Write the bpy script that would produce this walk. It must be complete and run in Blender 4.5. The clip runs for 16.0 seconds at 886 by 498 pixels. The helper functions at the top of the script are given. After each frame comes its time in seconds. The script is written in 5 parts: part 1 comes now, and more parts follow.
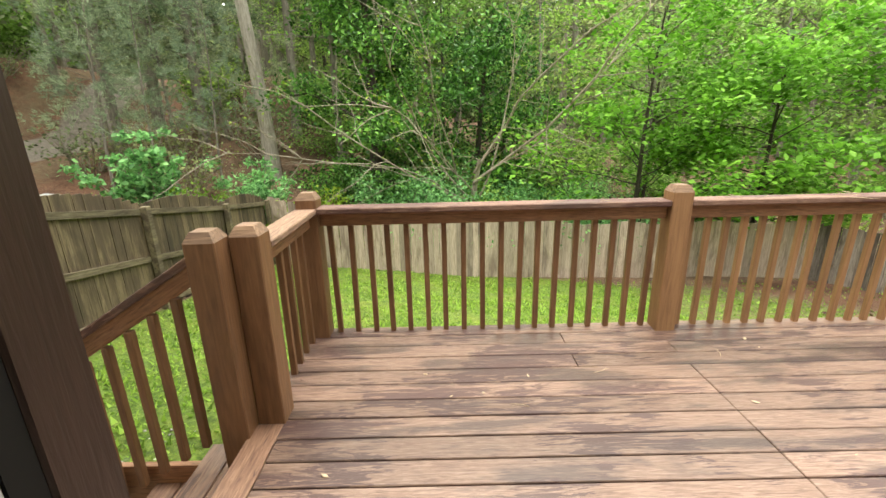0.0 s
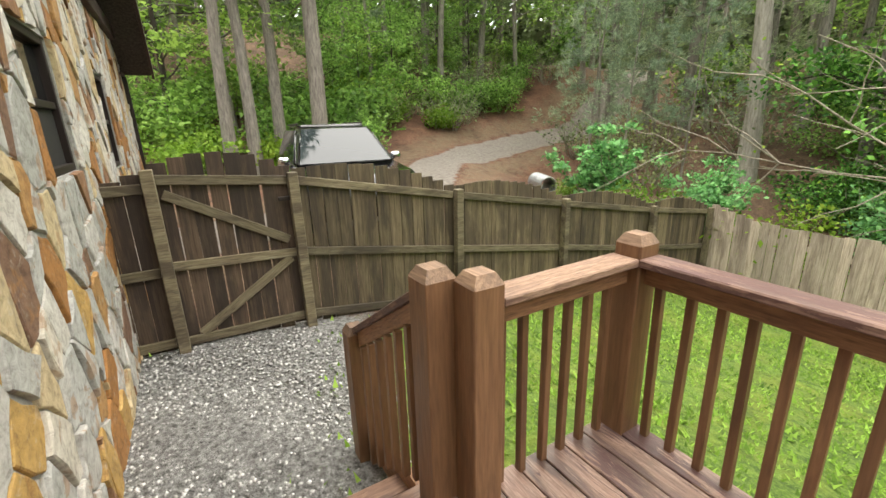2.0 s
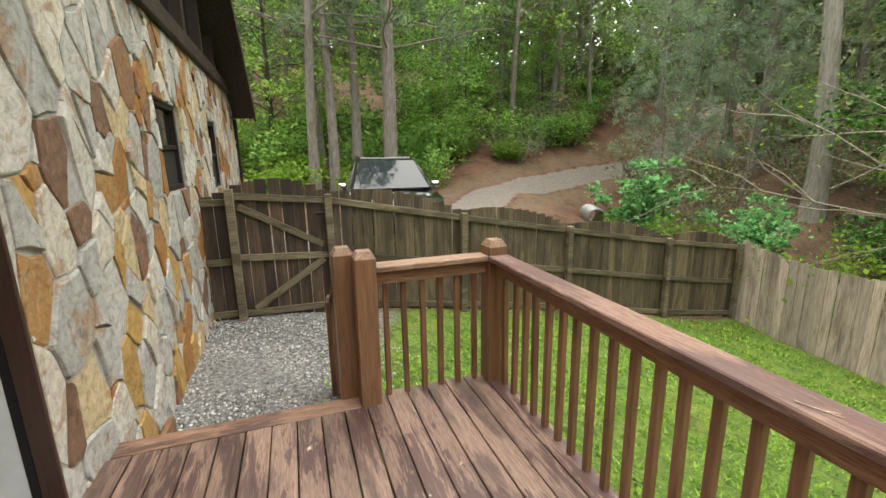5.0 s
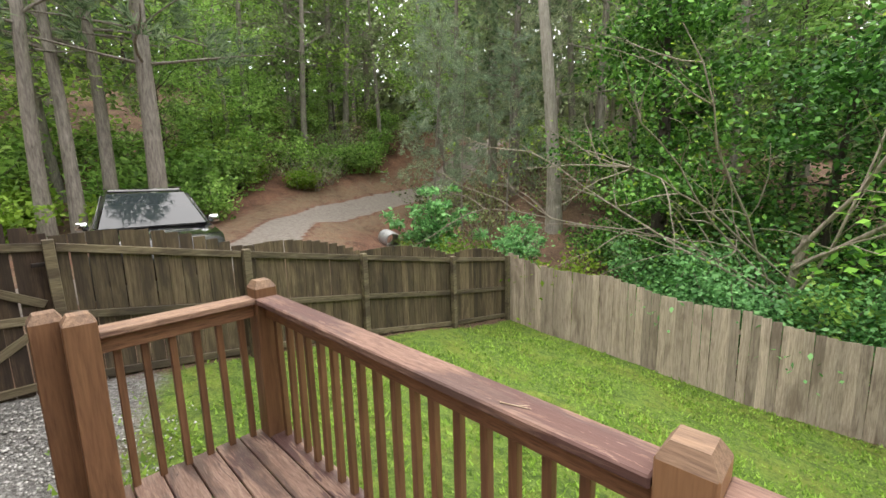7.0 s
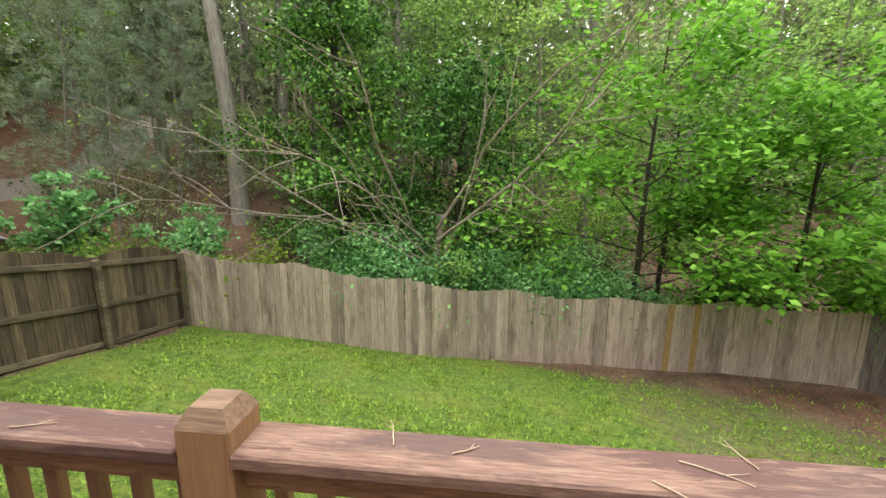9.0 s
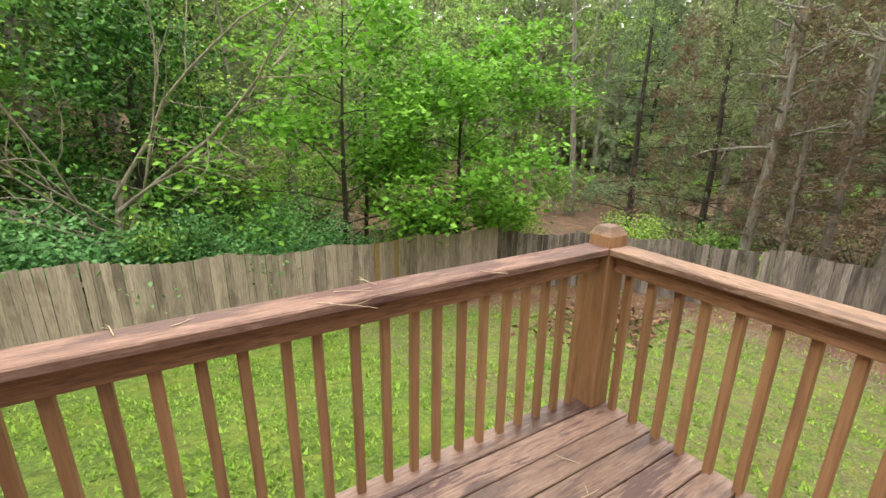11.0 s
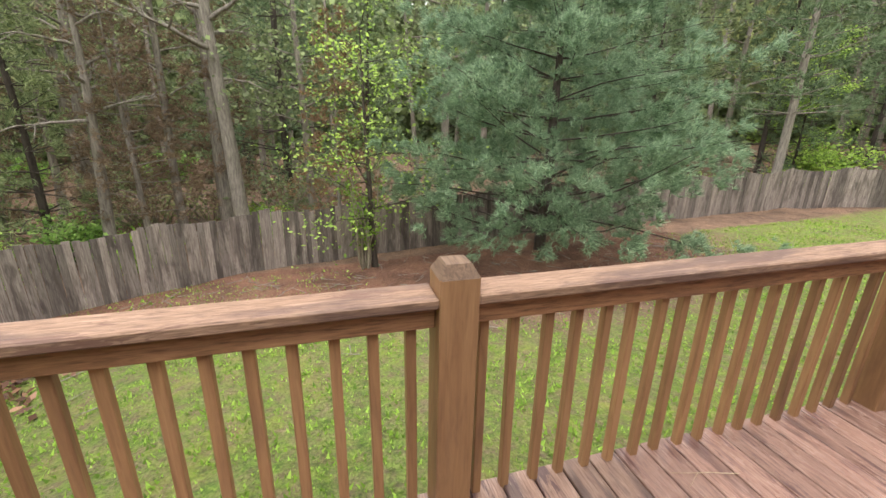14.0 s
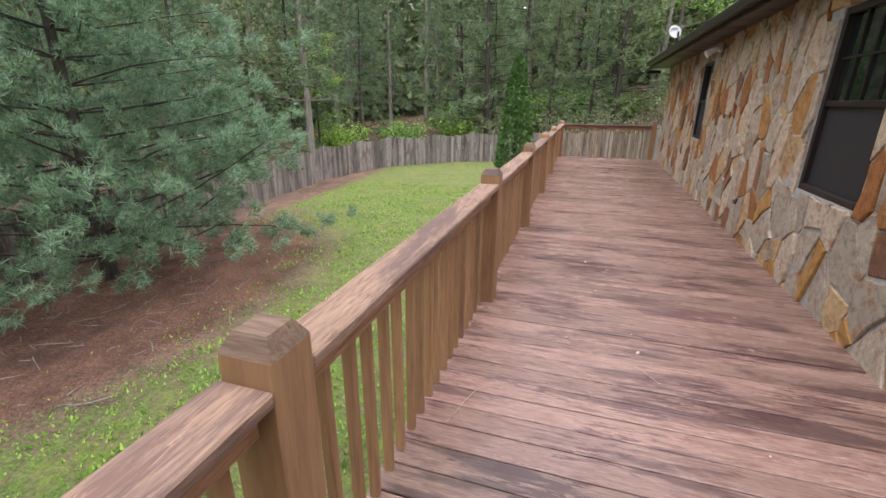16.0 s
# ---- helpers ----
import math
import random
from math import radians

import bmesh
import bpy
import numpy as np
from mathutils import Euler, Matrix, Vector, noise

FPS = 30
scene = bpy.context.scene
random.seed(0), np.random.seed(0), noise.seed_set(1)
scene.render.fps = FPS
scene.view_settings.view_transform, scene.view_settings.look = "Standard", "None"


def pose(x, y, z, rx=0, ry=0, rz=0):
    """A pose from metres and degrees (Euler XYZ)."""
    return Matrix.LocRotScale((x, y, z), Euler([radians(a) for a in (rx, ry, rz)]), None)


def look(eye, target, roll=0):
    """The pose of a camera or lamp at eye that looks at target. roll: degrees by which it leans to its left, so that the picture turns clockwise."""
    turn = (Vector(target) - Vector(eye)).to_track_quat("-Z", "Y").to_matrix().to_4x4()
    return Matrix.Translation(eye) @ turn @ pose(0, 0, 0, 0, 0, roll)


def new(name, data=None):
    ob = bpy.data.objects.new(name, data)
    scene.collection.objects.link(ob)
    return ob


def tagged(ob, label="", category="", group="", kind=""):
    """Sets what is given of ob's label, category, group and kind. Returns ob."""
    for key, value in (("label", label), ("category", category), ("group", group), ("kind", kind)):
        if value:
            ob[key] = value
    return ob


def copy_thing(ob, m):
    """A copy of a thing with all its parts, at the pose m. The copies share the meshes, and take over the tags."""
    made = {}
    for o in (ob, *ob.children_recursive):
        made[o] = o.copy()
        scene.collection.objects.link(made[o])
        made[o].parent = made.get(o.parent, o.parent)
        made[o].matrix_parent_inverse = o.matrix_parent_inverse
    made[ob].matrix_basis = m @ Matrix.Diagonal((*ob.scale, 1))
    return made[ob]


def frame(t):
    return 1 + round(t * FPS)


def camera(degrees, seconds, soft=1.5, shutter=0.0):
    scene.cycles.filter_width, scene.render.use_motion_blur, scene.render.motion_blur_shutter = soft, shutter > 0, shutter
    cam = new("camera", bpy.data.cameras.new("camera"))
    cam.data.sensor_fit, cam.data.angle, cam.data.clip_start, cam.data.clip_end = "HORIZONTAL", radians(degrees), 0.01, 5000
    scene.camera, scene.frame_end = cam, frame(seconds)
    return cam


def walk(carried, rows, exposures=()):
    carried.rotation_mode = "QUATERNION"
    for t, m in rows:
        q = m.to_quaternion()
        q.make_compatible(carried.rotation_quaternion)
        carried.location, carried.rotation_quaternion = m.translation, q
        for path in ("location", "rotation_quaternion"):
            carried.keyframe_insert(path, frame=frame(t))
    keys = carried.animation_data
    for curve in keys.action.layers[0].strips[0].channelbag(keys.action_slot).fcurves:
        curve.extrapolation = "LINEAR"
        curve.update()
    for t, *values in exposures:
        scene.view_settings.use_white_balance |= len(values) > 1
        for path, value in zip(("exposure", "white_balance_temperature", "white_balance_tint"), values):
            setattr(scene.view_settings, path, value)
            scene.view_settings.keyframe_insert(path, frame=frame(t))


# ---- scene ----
cam = camera(92.37, 16.0)
# seconds, eye, yaw, pitch, roll
PATH = [
    (0, -0.129, 0.134, 1.468, -0.20, -16.82, 1.29),
    (0.5, -0.102, 0.512, 1.493, 3.30, -17.71, 1.14),
    (1, -0.164, 0.870, 1.477, 10.23, -18.24, 1.36),
    (1.5, -0.151, 1.110, 1.537, 31.19, -17.69, 2.64),
    (2, 0.140, 1.201, 1.542, 59.02, -16.51, 1.67),
    (2.5, 0.467, 1.252, 1.553, 64.21, -16.29, 0.77),
    (3, 0.690, 1.328, 1.567, 66.47, -16.00, 2.52),
    (5.5, 1.626, 1.734, 1.606, 70.49, -11.53, 0.22),
    (6, 1.615, 1.796, 1.613, 64.16, -10.62, -0.53),
    (6.5, 1.636, 1.846, 1.636, 55.31, -9.98, -0.49),
    (7, 1.664, 1.895, 1.641, 44.90, -9.50, 1.49),
    (7.5, 1.707, 1.936, 1.633, 35.17, -9.57, 1.63),
    (8, 1.801, 2.024, 1.634, 26.64, -9.73, 0.97),
    (8.5, 1.951, 2.125, 1.605, 20.60, -9.93, -0.21),
    (9, 2.075, 2.073, 1.580, 6.66, -11.19, -0.20),
    (11.5, 2.125, 1.478, 1.515, -42.99, -18.79, -0.97),
    (12, 2.209, 1.547, 1.536, -59.76, -19.18, -0.72),
    (12.5, 2.232, 1.614, 1.539, -72.02, -19.40, -0.64),
    (13, 2.307, 1.660, 1.551, -81.21, -19.56, -0.92),
    (13.5, 2.438, 1.713, 1.553, -90.40, -19.01, -1.43),
    (14, 2.714, 1.771, 1.499, -106.03, -18.29, -1.03),
    (14.5, 2.781, 1.952, 1.530, -122.46, -18.89, -0.88),
    (15, 3.003, 1.988, 1.500, -133.86, -18.59, -0.51),
    (15.5, 3.192, 1.991, 1.485, -147.75, -18.68, -1.84),
    (16, 3.347, 2.010, 1.477, -162.41, -18.88, -0.45),
]
EXPOSURES = [(0.0, 2.62, 7200, 7), (1.0, 2.58, 7100, 8), (1.5, 2.6, 7000, 9), (3.0, 2.4, 6900, 8), (5.5, 2.25, 6800, 8), (7.0, 2.22, 6700, 13), (9.0, 2.12, 6800, 13), (11.5, 2.28, 7000, 12), (13.0, 2.2, 6900, 16), (14.5, 2.12, 6600, 14), (16.0, 1.95, 6100, 18)]
walk(cam, [(t, pose(x, y, z, 90 + pitch, roll, yaw)) for t, x, y, z, yaw, pitch, roll in PATH], EXPOSURES)
# ---- end of walk ----

# ---- world and light: an overcast spring day ----
world = bpy.data.worlds.new("world")
scene.world = world
world.use_nodes = True
wn = world.node_tree.nodes
sky = wn.new("ShaderNodeTexSky")
sky.sky_type = "NISHITA"
sky.sun_disc = False
sky.sun_elevation, sky.sun_rotation = radians(72), radians(-23)
sky.air_density, sky.dust_density = 1.0, 0.2
hsv = wn.new("ShaderNodeHueSaturation")
hsv.inputs["Saturation"].default_value = 0.12
world.node_tree.links.new(sky.outputs[0], hsv.inputs["Color"])
world.node_tree.links.new(hsv.outputs[0], wn["Background"].inputs["Color"])
wn["Background"].inputs["Strength"].default_value = 0.125
sun = new("sun", bpy.data.lights.new("sun", "SUN"))
sun.data.energy, sun.data.angle, sun.data.color = 1.3, radians(100), (1.0, 0.97, 0.92)
sun.matrix_world = look((-3, 5, 22), (0, 2, 0))


# ---- materials ----
def ramp_node(nt, fac, stops, steps=False):
    r = nt.nodes.new("ShaderNodeValToRGB")
    r.color_ramp.elements[0].position, r.color_ramp.elements[0].color = stops[0][0], (*stops[0][1], 1)
    r.color_ramp.elements[1].position, r.color_ramp.elements[1].color = stops[-1][0], (*stops[-1][1], 1)
    for p, c in stops[1:-1]:
        e = r.color_ramp.elements.new(p)
        e.color = (*c, 1)
    if steps:
        r.color_ramp.interpolation = "CONSTANT"
    nt.links.new(fac, r.inputs[0])
    return r.outputs[0]


def mat(name, rough=0.8, metal=0.0, color=(0.5, 0.5, 0.5)):
    m = bpy.data.materials.new(name)
    m.use_nodes = True
    b = m.node_tree.nodes["Principled BSDF"]
    b.inputs["Roughness"].default_value, b.inputs["Metallic"].default_value = rough, metal
    b.inputs["Base Color"].default_value = (*color, 1)
    return m, m.node_tree, b


def noise_node(nt, vec, scale, detail=4.0, rough=0.6, distort=0.0):
    n = nt.nodes.new("ShaderNodeTexNoise")
    n.inputs["Scale"].default_value, n.inputs["Detail"].default_value = scale, detail
    n.inputs["Roughness"].default_value, n.inputs["Distortion"].default_value = rough, distort
    if vec is not None:
        nt.links.new(vec, n.inputs["Vector"])
    return n.outputs["Fac"]


def vec_node(nt, vec, scale=(1, 1, 1), random_shift=False):
    mp = nt.nodes.new("ShaderNodeMapping")
    mp.inputs["Scale"].default_value = scale
    nt.links.new(vec, mp.inputs["Vector"])
    if random_shift:
        oi = nt.nodes.new("ShaderNodeObjectInfo")
        mu = nt.nodes.new("ShaderNodeMath")
        mu.operation, mu.inputs[1].default_value = "MULTIPLY", 57.0
        nt.links.new(oi.outputs["Random"], mu.inputs[0])
        nt.links.new(mu.outputs[0], mp.inputs["Location"])
    return mp.outputs[0]


def mix_node(nt, fac, a, b, mode="MIX"):
    m = nt.nodes.new("ShaderNodeMix")
    m.data_type, m.blend_type = "RGBA", mode
    for sock, v in ((m.inputs[0], fac), (m.inputs[6], a), (m.inputs[7], b)):
        if isinstance(v, (int, float)):
            sock.default_value = v
        elif isinstance(v, tuple):
            sock.default_value = (*v, 1)
        else:
            nt.links.new(v, sock)
    return m.outputs[2]


def range_node(nt, fac, a, b, lo=0.0, hi=1.0):
    m = nt.nodes.new("ShaderNodeMapRange")
    m.interpolation_type = "SMOOTHSTEP"
    for k, v in zip(("From Min", "From Max", "To Min", "To Max"), (a, b, lo, hi)):
        m.inputs[k].default_value = v
    nt.links.new(fac, m.inputs["Value"])
    return m.outputs[0]


def bump(nt, b, height, strength=0.3, distance=0.01):
    n = nt.nodes.new("ShaderNodeBump")
    n.inputs["Strength"].default_value, n.inputs["Distance"].default_value = strength, distance
    nt.links.new(height, n.inputs["Height"])
    nt.links.new(n.outputs[0], b.inputs["Normal"])


def coords(nt, which="Object"):
    return nt.nodes.new("ShaderNodeTexCoord").outputs[which]


def position(nt):
    return nt.nodes.new("ShaderNodeNewGeometry").outputs["Position"]


def wood(name, axis, light, mid, dark, stain, stain_lo=0.5, stain_hi=0.68, rough=(0.45, 0.75), scale=1.0, vary=0.35, grit=1.0, flake=None, bare=0.5):
    """Weathered wood with the grain along an axis, stains in world space, flaking old stain and a tint from piece to piece."""
    m, nt, b = mat(name)
    s = [20.0 * scale] * 3
    s["xyz".index(axis)] = 1.6 * scale
    v = vec_node(nt, coords(nt), tuple(s), True)
    grain = noise_node(nt, v, 3.0, 6, 0.65, 0.9)
    s2 = [75.0 * scale] * 3
    s2["xyz".index(axis)] = 6.0 * scale
    fine = noise_node(nt, vec_node(nt, coords(nt), tuple(s2), True), 2.0, 3, 0.6)
    col = ramp_node(nt, grain, [(0.3, dark), (0.5, mid), (0.68, light)])
    col = mix_node(nt, grit, col, ramp_node(nt, fine, [(0.30, (0.55, 0.53, 0.53)), (0.46, (0.97, 0.96, 0.95)), (0.7, (1.16, 1.16, 1.16))]), "MULTIPLY")
    s3 = [5.0] * 3
    s3["xyz".index(axis)] = 1.3
    st = noise_node(nt, vec_node(nt, position(nt), tuple(s3)), 1.0, 5, 0.62, 0.4)
    blot = noise_node(nt, vec_node(nt, coords(nt), tuple(x * 0.22 for x in s), True), 1.6, 4, 0.6, 0.5)
    both = nt.nodes.new("ShaderNodeMath")
    both.operation, both.use_clamp = "MULTIPLY_ADD", True
    nt.links.new(st, both.inputs[0])
    both.inputs[1].default_value = 0.65
    half = nt.nodes.new("ShaderNodeMath")
    half.operation, half.inputs[1].default_value = "MULTIPLY", 0.38
    nt.links.new(blot, half.inputs[0])
    nt.links.new(half.outputs[0], both.inputs[2])
    mask = range_node(nt, both.outputs[0], stain_lo, stain_hi)
    col = mix_node(nt, mask, col, mix_node(nt, 0.28, stain, col))
    if flake:
        s4 = [15.0] * 3
        s4["xyz".index(axis)] = 1.7
        chips = noise_node(nt, vec_node(nt, coords(nt), tuple(s4), True), 1.5, 7, 0.72, 1.6)
        s5 = [3.2] * 3
        s5["xyz".index(axis)] = 1.1
        where = noise_node(nt, vec_node(nt, position(nt), tuple(s5)), 1.0, 3, 0.55, 0.6)
        add = nt.nodes.new("ShaderNodeMath")
        add.operation = "ADD"
        nt.links.new(range_node(nt, where, 0.3, 0.7, -0.16, 0.16), add.inputs[0])
        nt.links.new(chips, add.inputs[1])
        col = mix_node(nt, range_node(nt, add.outputs[0], bare + 0.05, bare + 0.09, 0, 0.85), col, flake)
        col = mix_node(nt, range_node(nt, noise_node(nt, vec_node(nt, coords(nt), tuple(s4), True), 3.1, 5, 0.7, 1.0), 0.60, 0.66, 0, 0.55), col, light)
    oi = nt.nodes.new("ShaderNodeObjectInfo")
    tint = ramp_node(nt, oi.outputs["Random"], [(0.0, (1 - vary,) * 3), (1.0, (1 + vary * 0.6,) * 3)])
    col = mix_node(nt, 1.0, col, tint, "MULTIPLY")
    nt.links.new(col, b.inputs["Base Color"])
    nt.links.new(range_node(nt, both.outputs[0], 0.35, 0.65, rough[1], rough[0]), b.inputs["Roughness"])
    bump(nt, b, fine, 0.35, 0.004)
    return m


DECK = wood("deck_wood", "x", (0.36, 0.24, 0.195), (0.275, 0.166, 0.13), (0.155, 0.086, 0.067), (0.08, 0.045, 0.043), 0.53, 0.62, (0.15, 0.40), 1.7, 0.25, 0.65, (0.10, 0.05, 0.048), 0.56)
DECK_WORN = wood("mouldy_deck_wood", "x", (0.315, 0.222, 0.172), (0.228, 0.144, 0.108), (0.12, 0.069, 0.052), (0.05, 0.032, 0.03), 0.50, 0.60, (0.28, 0.55), 1.7, 0.28, 0.65, (0.068, 0.035, 0.034), 0.49)
BORDER = wood("border_wood", "y", (0.30, 0.185, 0.122), (0.212, 0.118, 0.077), (0.118, 0.063, 0.043), (0.055, 0.031, 0.027), 0.51, 0.6, (0.4, 0.65), 1.0, 0.3, 0.8, (0.065, 0.034, 0.028), 0.51)
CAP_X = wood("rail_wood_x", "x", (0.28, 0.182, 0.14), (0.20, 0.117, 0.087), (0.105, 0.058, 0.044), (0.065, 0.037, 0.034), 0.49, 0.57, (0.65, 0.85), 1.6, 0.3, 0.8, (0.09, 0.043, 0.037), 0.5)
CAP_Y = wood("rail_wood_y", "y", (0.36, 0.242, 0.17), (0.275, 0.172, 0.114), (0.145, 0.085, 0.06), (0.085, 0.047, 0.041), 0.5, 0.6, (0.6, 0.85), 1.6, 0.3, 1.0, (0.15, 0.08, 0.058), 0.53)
POST = wood("post_wood", "z", (0.36, 0.205, 0.10), (0.31, 0.17, 0.082), (0.24, 0.125, 0.06), (0.13, 0.068, 0.045), 0.53, 0.72, (0.5, 0.75), 0.5, 0.15, 0.35)
# Darker post wood for the steps and the railing's west part.
POST_DARK = wood("dark_post_wood", "z", (0.25, 0.133, 0.066), (0.20, 0.102, 0.05), (0.14, 0.07, 0.035), (0.07, 0.037, 0.024), 0.52, 0.7, (0.4, 0.65), 0.5, 0.15, 0.4)
POST_END = wood("weathered_post_top", "x", (0.33, 0.215, 0.14), (0.255, 0.16, 0.10), (0.15, 0.09, 0.06), (0.075, 0.048, 0.036), 0.49, 0.64, (0.6, 0.8), 1.0, 0.5, 0.8)
STAIN_RAIL = wood("stained_rail", "x", (0.36, 0.195, 0.105), (0.29, 0.15, 0.078), (0.17, 0.085, 0.045), (0.09, 0.04, 0.03), 0.55, 0.7, (0.5, 0.75), 1.0, 0.15)
STAIN_RAIL_Y = wood("stained_rail_y", "y", (0.36, 0.195, 0.105), (0.29, 0.15, 0.078), (0.17, 0.085, 0.045), (0.09, 0.04, 0.03), 0.55, 0.7, (0.5, 0.75), 1.0, 0.15)
FENCE_W = wood("mossy_fence_wood", "z", (0.195, 0.155, 0.095), (0.14, 0.105, 0.062), (0.07, 0.049, 0.031), (0.04, 0.027, 0.019), 0.47, 0.62, (0.75, 0.9), 0.7, 0.42, 0.8)
FENCE_GATE = wood("wet_dark_gate_wood", "z", (0.135, 0.095, 0.063), (0.09, 0.06, 0.04), (0.048, 0.03, 0.021), (0.028, 0.018, 0.013), 0.46, 0.6, (0.7, 0.9), 0.7, 0.42, 0.8)
FENCE_RAIL = wood("mossy_fence_rail", "y", (0.235, 0.205, 0.135), (0.17, 0.138, 0.085), (0.085, 0.063, 0.04), (0.045, 0.032, 0.023), 0.5, 0.62, (0.75, 0.9), 0.7, 0.35, 0.8)
FENCE_N = wood("pale_fence_wood", "z", (0.57, 0.475, 0.40), (0.465, 0.375, 0.312), (0.29, 0.222, 0.18), (0.17, 0.122, 0.098), 0.51, 0.67, (0.75, 0.9), 0.7, 0.32, 0.8)
FENCE_NEW = wood("new_fence_wood", "z", (0.50, 0.34, 0.15), (0.42, 0.27, 0.11), (0.27, 0.16, 0.07), (0.2, 0.13, 0.08), 0.55, 0.7, (0.7, 0.85), 1.0, 0.1)
FENCE_E = wood("grey_fence_wood", "z", (0.345, 0.305, 0.28), (0.235, 0.202, 0.183), (0.115, 0.094, 0.084), (0.07, 0.055, 0.049), 0.50, 0.62, (0.75, 0.9), 0.7, 0.5, 0.8)
TRIM = wood("dark_brown_trim", "x", (0.055, 0.035, 0.028), (0.042, 0.026, 0.022), (0.026, 0.017, 0.015), (0.02, 0.014, 0.012), 0.6, 0.75, (0.4, 0.6), 1.0, 0.1)
JAMB = wood("brown_painted_jamb", "z", (0.075, 0.041, 0.03), (0.063, 0.034, 0.025), (0.048, 0.026, 0.02), (0.04, 0.022, 0.018), 0.65, 0.8, (0.35, 0.5), 1.0, 0.05, 0.3)


def stone_material(name, island, wash=(0.93, 0.91, 0.88)):
    m, nt, b = mat(name)
    if island:
        rnd = nt.nodes.new("ShaderNodeNewGeometry").outputs["Random Per Island"]
    else:
        rnd = nt.nodes.new("ShaderNodeObjectInfo").outputs["Random"]
    pal = ramp_node(nt, rnd, [(0.0, (0.46, 0.47, 0.46)), (0.12, (0.62, 0.59, 0.52)), (0.24, (0.36, 0.17, 0.05)), (0.31, (0.56, 0.46, 0.29)),
                              (0.42, (0.52, 0.52, 0.50)), (0.53, (0.47, 0.30, 0.10)), (0.60, (0.20, 0.115, 0.075)), (0.65, (0.60, 0.59, 0.56)),
                              (0.77, (0.42, 0.24, 0.09)), (0.83, (0.40, 0.41, 0.40)), (0.94, (0.28, 0.15, 0.08)), (1.0, (0.57, 0.49, 0.34))], True)
    p = position(nt)
    n1 = noise_node(nt, p, 5.0, 5, 0.62, 0.8)
    n2 = noise_node(nt, p, 18.0, 7, 0.75, 0.6)
    col = mix_node(nt, range_node(nt, n1, 0.55, 0.62, 0, 0.55), pal, (0.36, 0.18, 0.06))
    col = mix_node(nt, range_node(nt, noise_node(nt, p, 9.0, 6, 0.7, 1.5), 0.56, 0.66, 0, 0.3), col, (0.54, 0.52, 0.47))
    col = mix_node(nt, 1.0, col, wash, "MULTIPLY")
    col = mix_node(nt, 1.0, col, ramp_node(nt, n2, [(0.32, (0.45, 0.42, 0.40)), (0.5, (0.92, 0.9, 0.88)), (0.68, (1.2, 1.2, 1.2))]), "MULTIPLY")
    nt.links.new(col, b.inputs["Base Color"])
    b.inputs["Roughness"].default_value = 0.78
    bump(nt, b, n2, 0.6, 0.012)
    return m


STONE, STONE_REST = stone_material("field_stone", False), stone_material("field_stone_joined", True)
STONE_E, STONE_E_REST = stone_material("brown_field_stone", False, (0.82, 0.68, 0.54)), stone_material("brown_field_stone_joined", True, (0.82, 0.68, 0.54))
MORTAR, nt, b = mat("mortar", 0.95)
n = noise_node(nt, position(nt), 22.0, 6, 0.7)
nt.links.new(ramp_node(nt, n, [(0.3, (0.28, 0.27, 0.25)), (0.7, (0.45, 0.435, 0.41))]), b.inputs["Base Color"])
bump(nt, b, n, 0.6, 0.01)


def leaf_material(name, dark, mid, light, trans=0.45, rough=0.5):
    m, nt, b = mat(name, rough)
    b.inputs["Specular IOR Level"].default_value = 0.22
    g = nt.nodes.new("ShaderNodeNewGeometry")
    oi = nt.nodes.new("ShaderNodeObjectInfo")
    col = ramp_node(nt, g.outputs["Random Per Island"], [(0.0, tuple(c * 0.65 for c in dark)), (0.5, tuple(c * 1.0 for c in mid)), (1.0, tuple(c * 1.2 for c in light))])
    tint = ramp_node(nt, oi.outputs["Random"], [(0.0, (0.72, 0.8, 0.72)), (0.5, (0.95, 1.0, 0.9)), (1.0, (1.2, 1.1, 0.85))])
    patch = noise_node(nt, position(nt), 0.7, 3)
    col = mix_node(nt, 1.0, col, tint, "MULTIPLY")
    col = mix_node(nt, range_node(nt, patch, 0.35, 0.7, 0, 0.3), col, mid)
    nt.links.new(col, b.inputs["Base Color"])
    t = nt.nodes.new("ShaderNodeBsdfTranslucent")
    nt.links.new(col, t.inputs["Color"])
    mx = nt.nodes.new("ShaderNodeMixShader")
    mx.inputs[0].default_value = trans
    nt.links.new(b.outputs[0], mx.inputs[1])
    nt.links.new(t.outputs[0], mx.inputs[2])
    nt.links.new(mx.outputs[0], nt.nodes["Material Output"].inputs["Surface"])
    return m


LEAF = leaf_material("woodland_leaf", (0.11, 0.21, 0.055), (0.28, 0.47, 0.12), (0.46, 0.66, 0.20), 0.5)
LEAF_DARK = leaf_material("ivy_leaf", (0.022, 0.075, 0.018), (0.065, 0.19, 0.038), (0.21, 0.46, 0.10), 0.2)
LEAF_MAPLE = leaf_material("maple_leaf", (0.075, 0.22, 0.022), (0.19, 0.44, 0.052), (0.34, 0.63, 0.11), 0.45)
LEAF_BUSH = leaf_material("privet_leaf", (0.10, 0.27, 0.10), (0.22, 0.48, 0.19), (0.38, 0.68, 0.30), 0.4)
LEAF_YELLOW = leaf_material("young_leaf", (0.130, 0.250, 0.025), (0.220, 0.370, 0.050), (0.320, 0.460, 0.090), 0.5)
LEAF_SPARSE = leaf_material("spring_scrub_leaf", (0.15, 0.18, 0.10), (0.26, 0.31, 0.17), (0.38, 0.46, 0.24), 0.5)
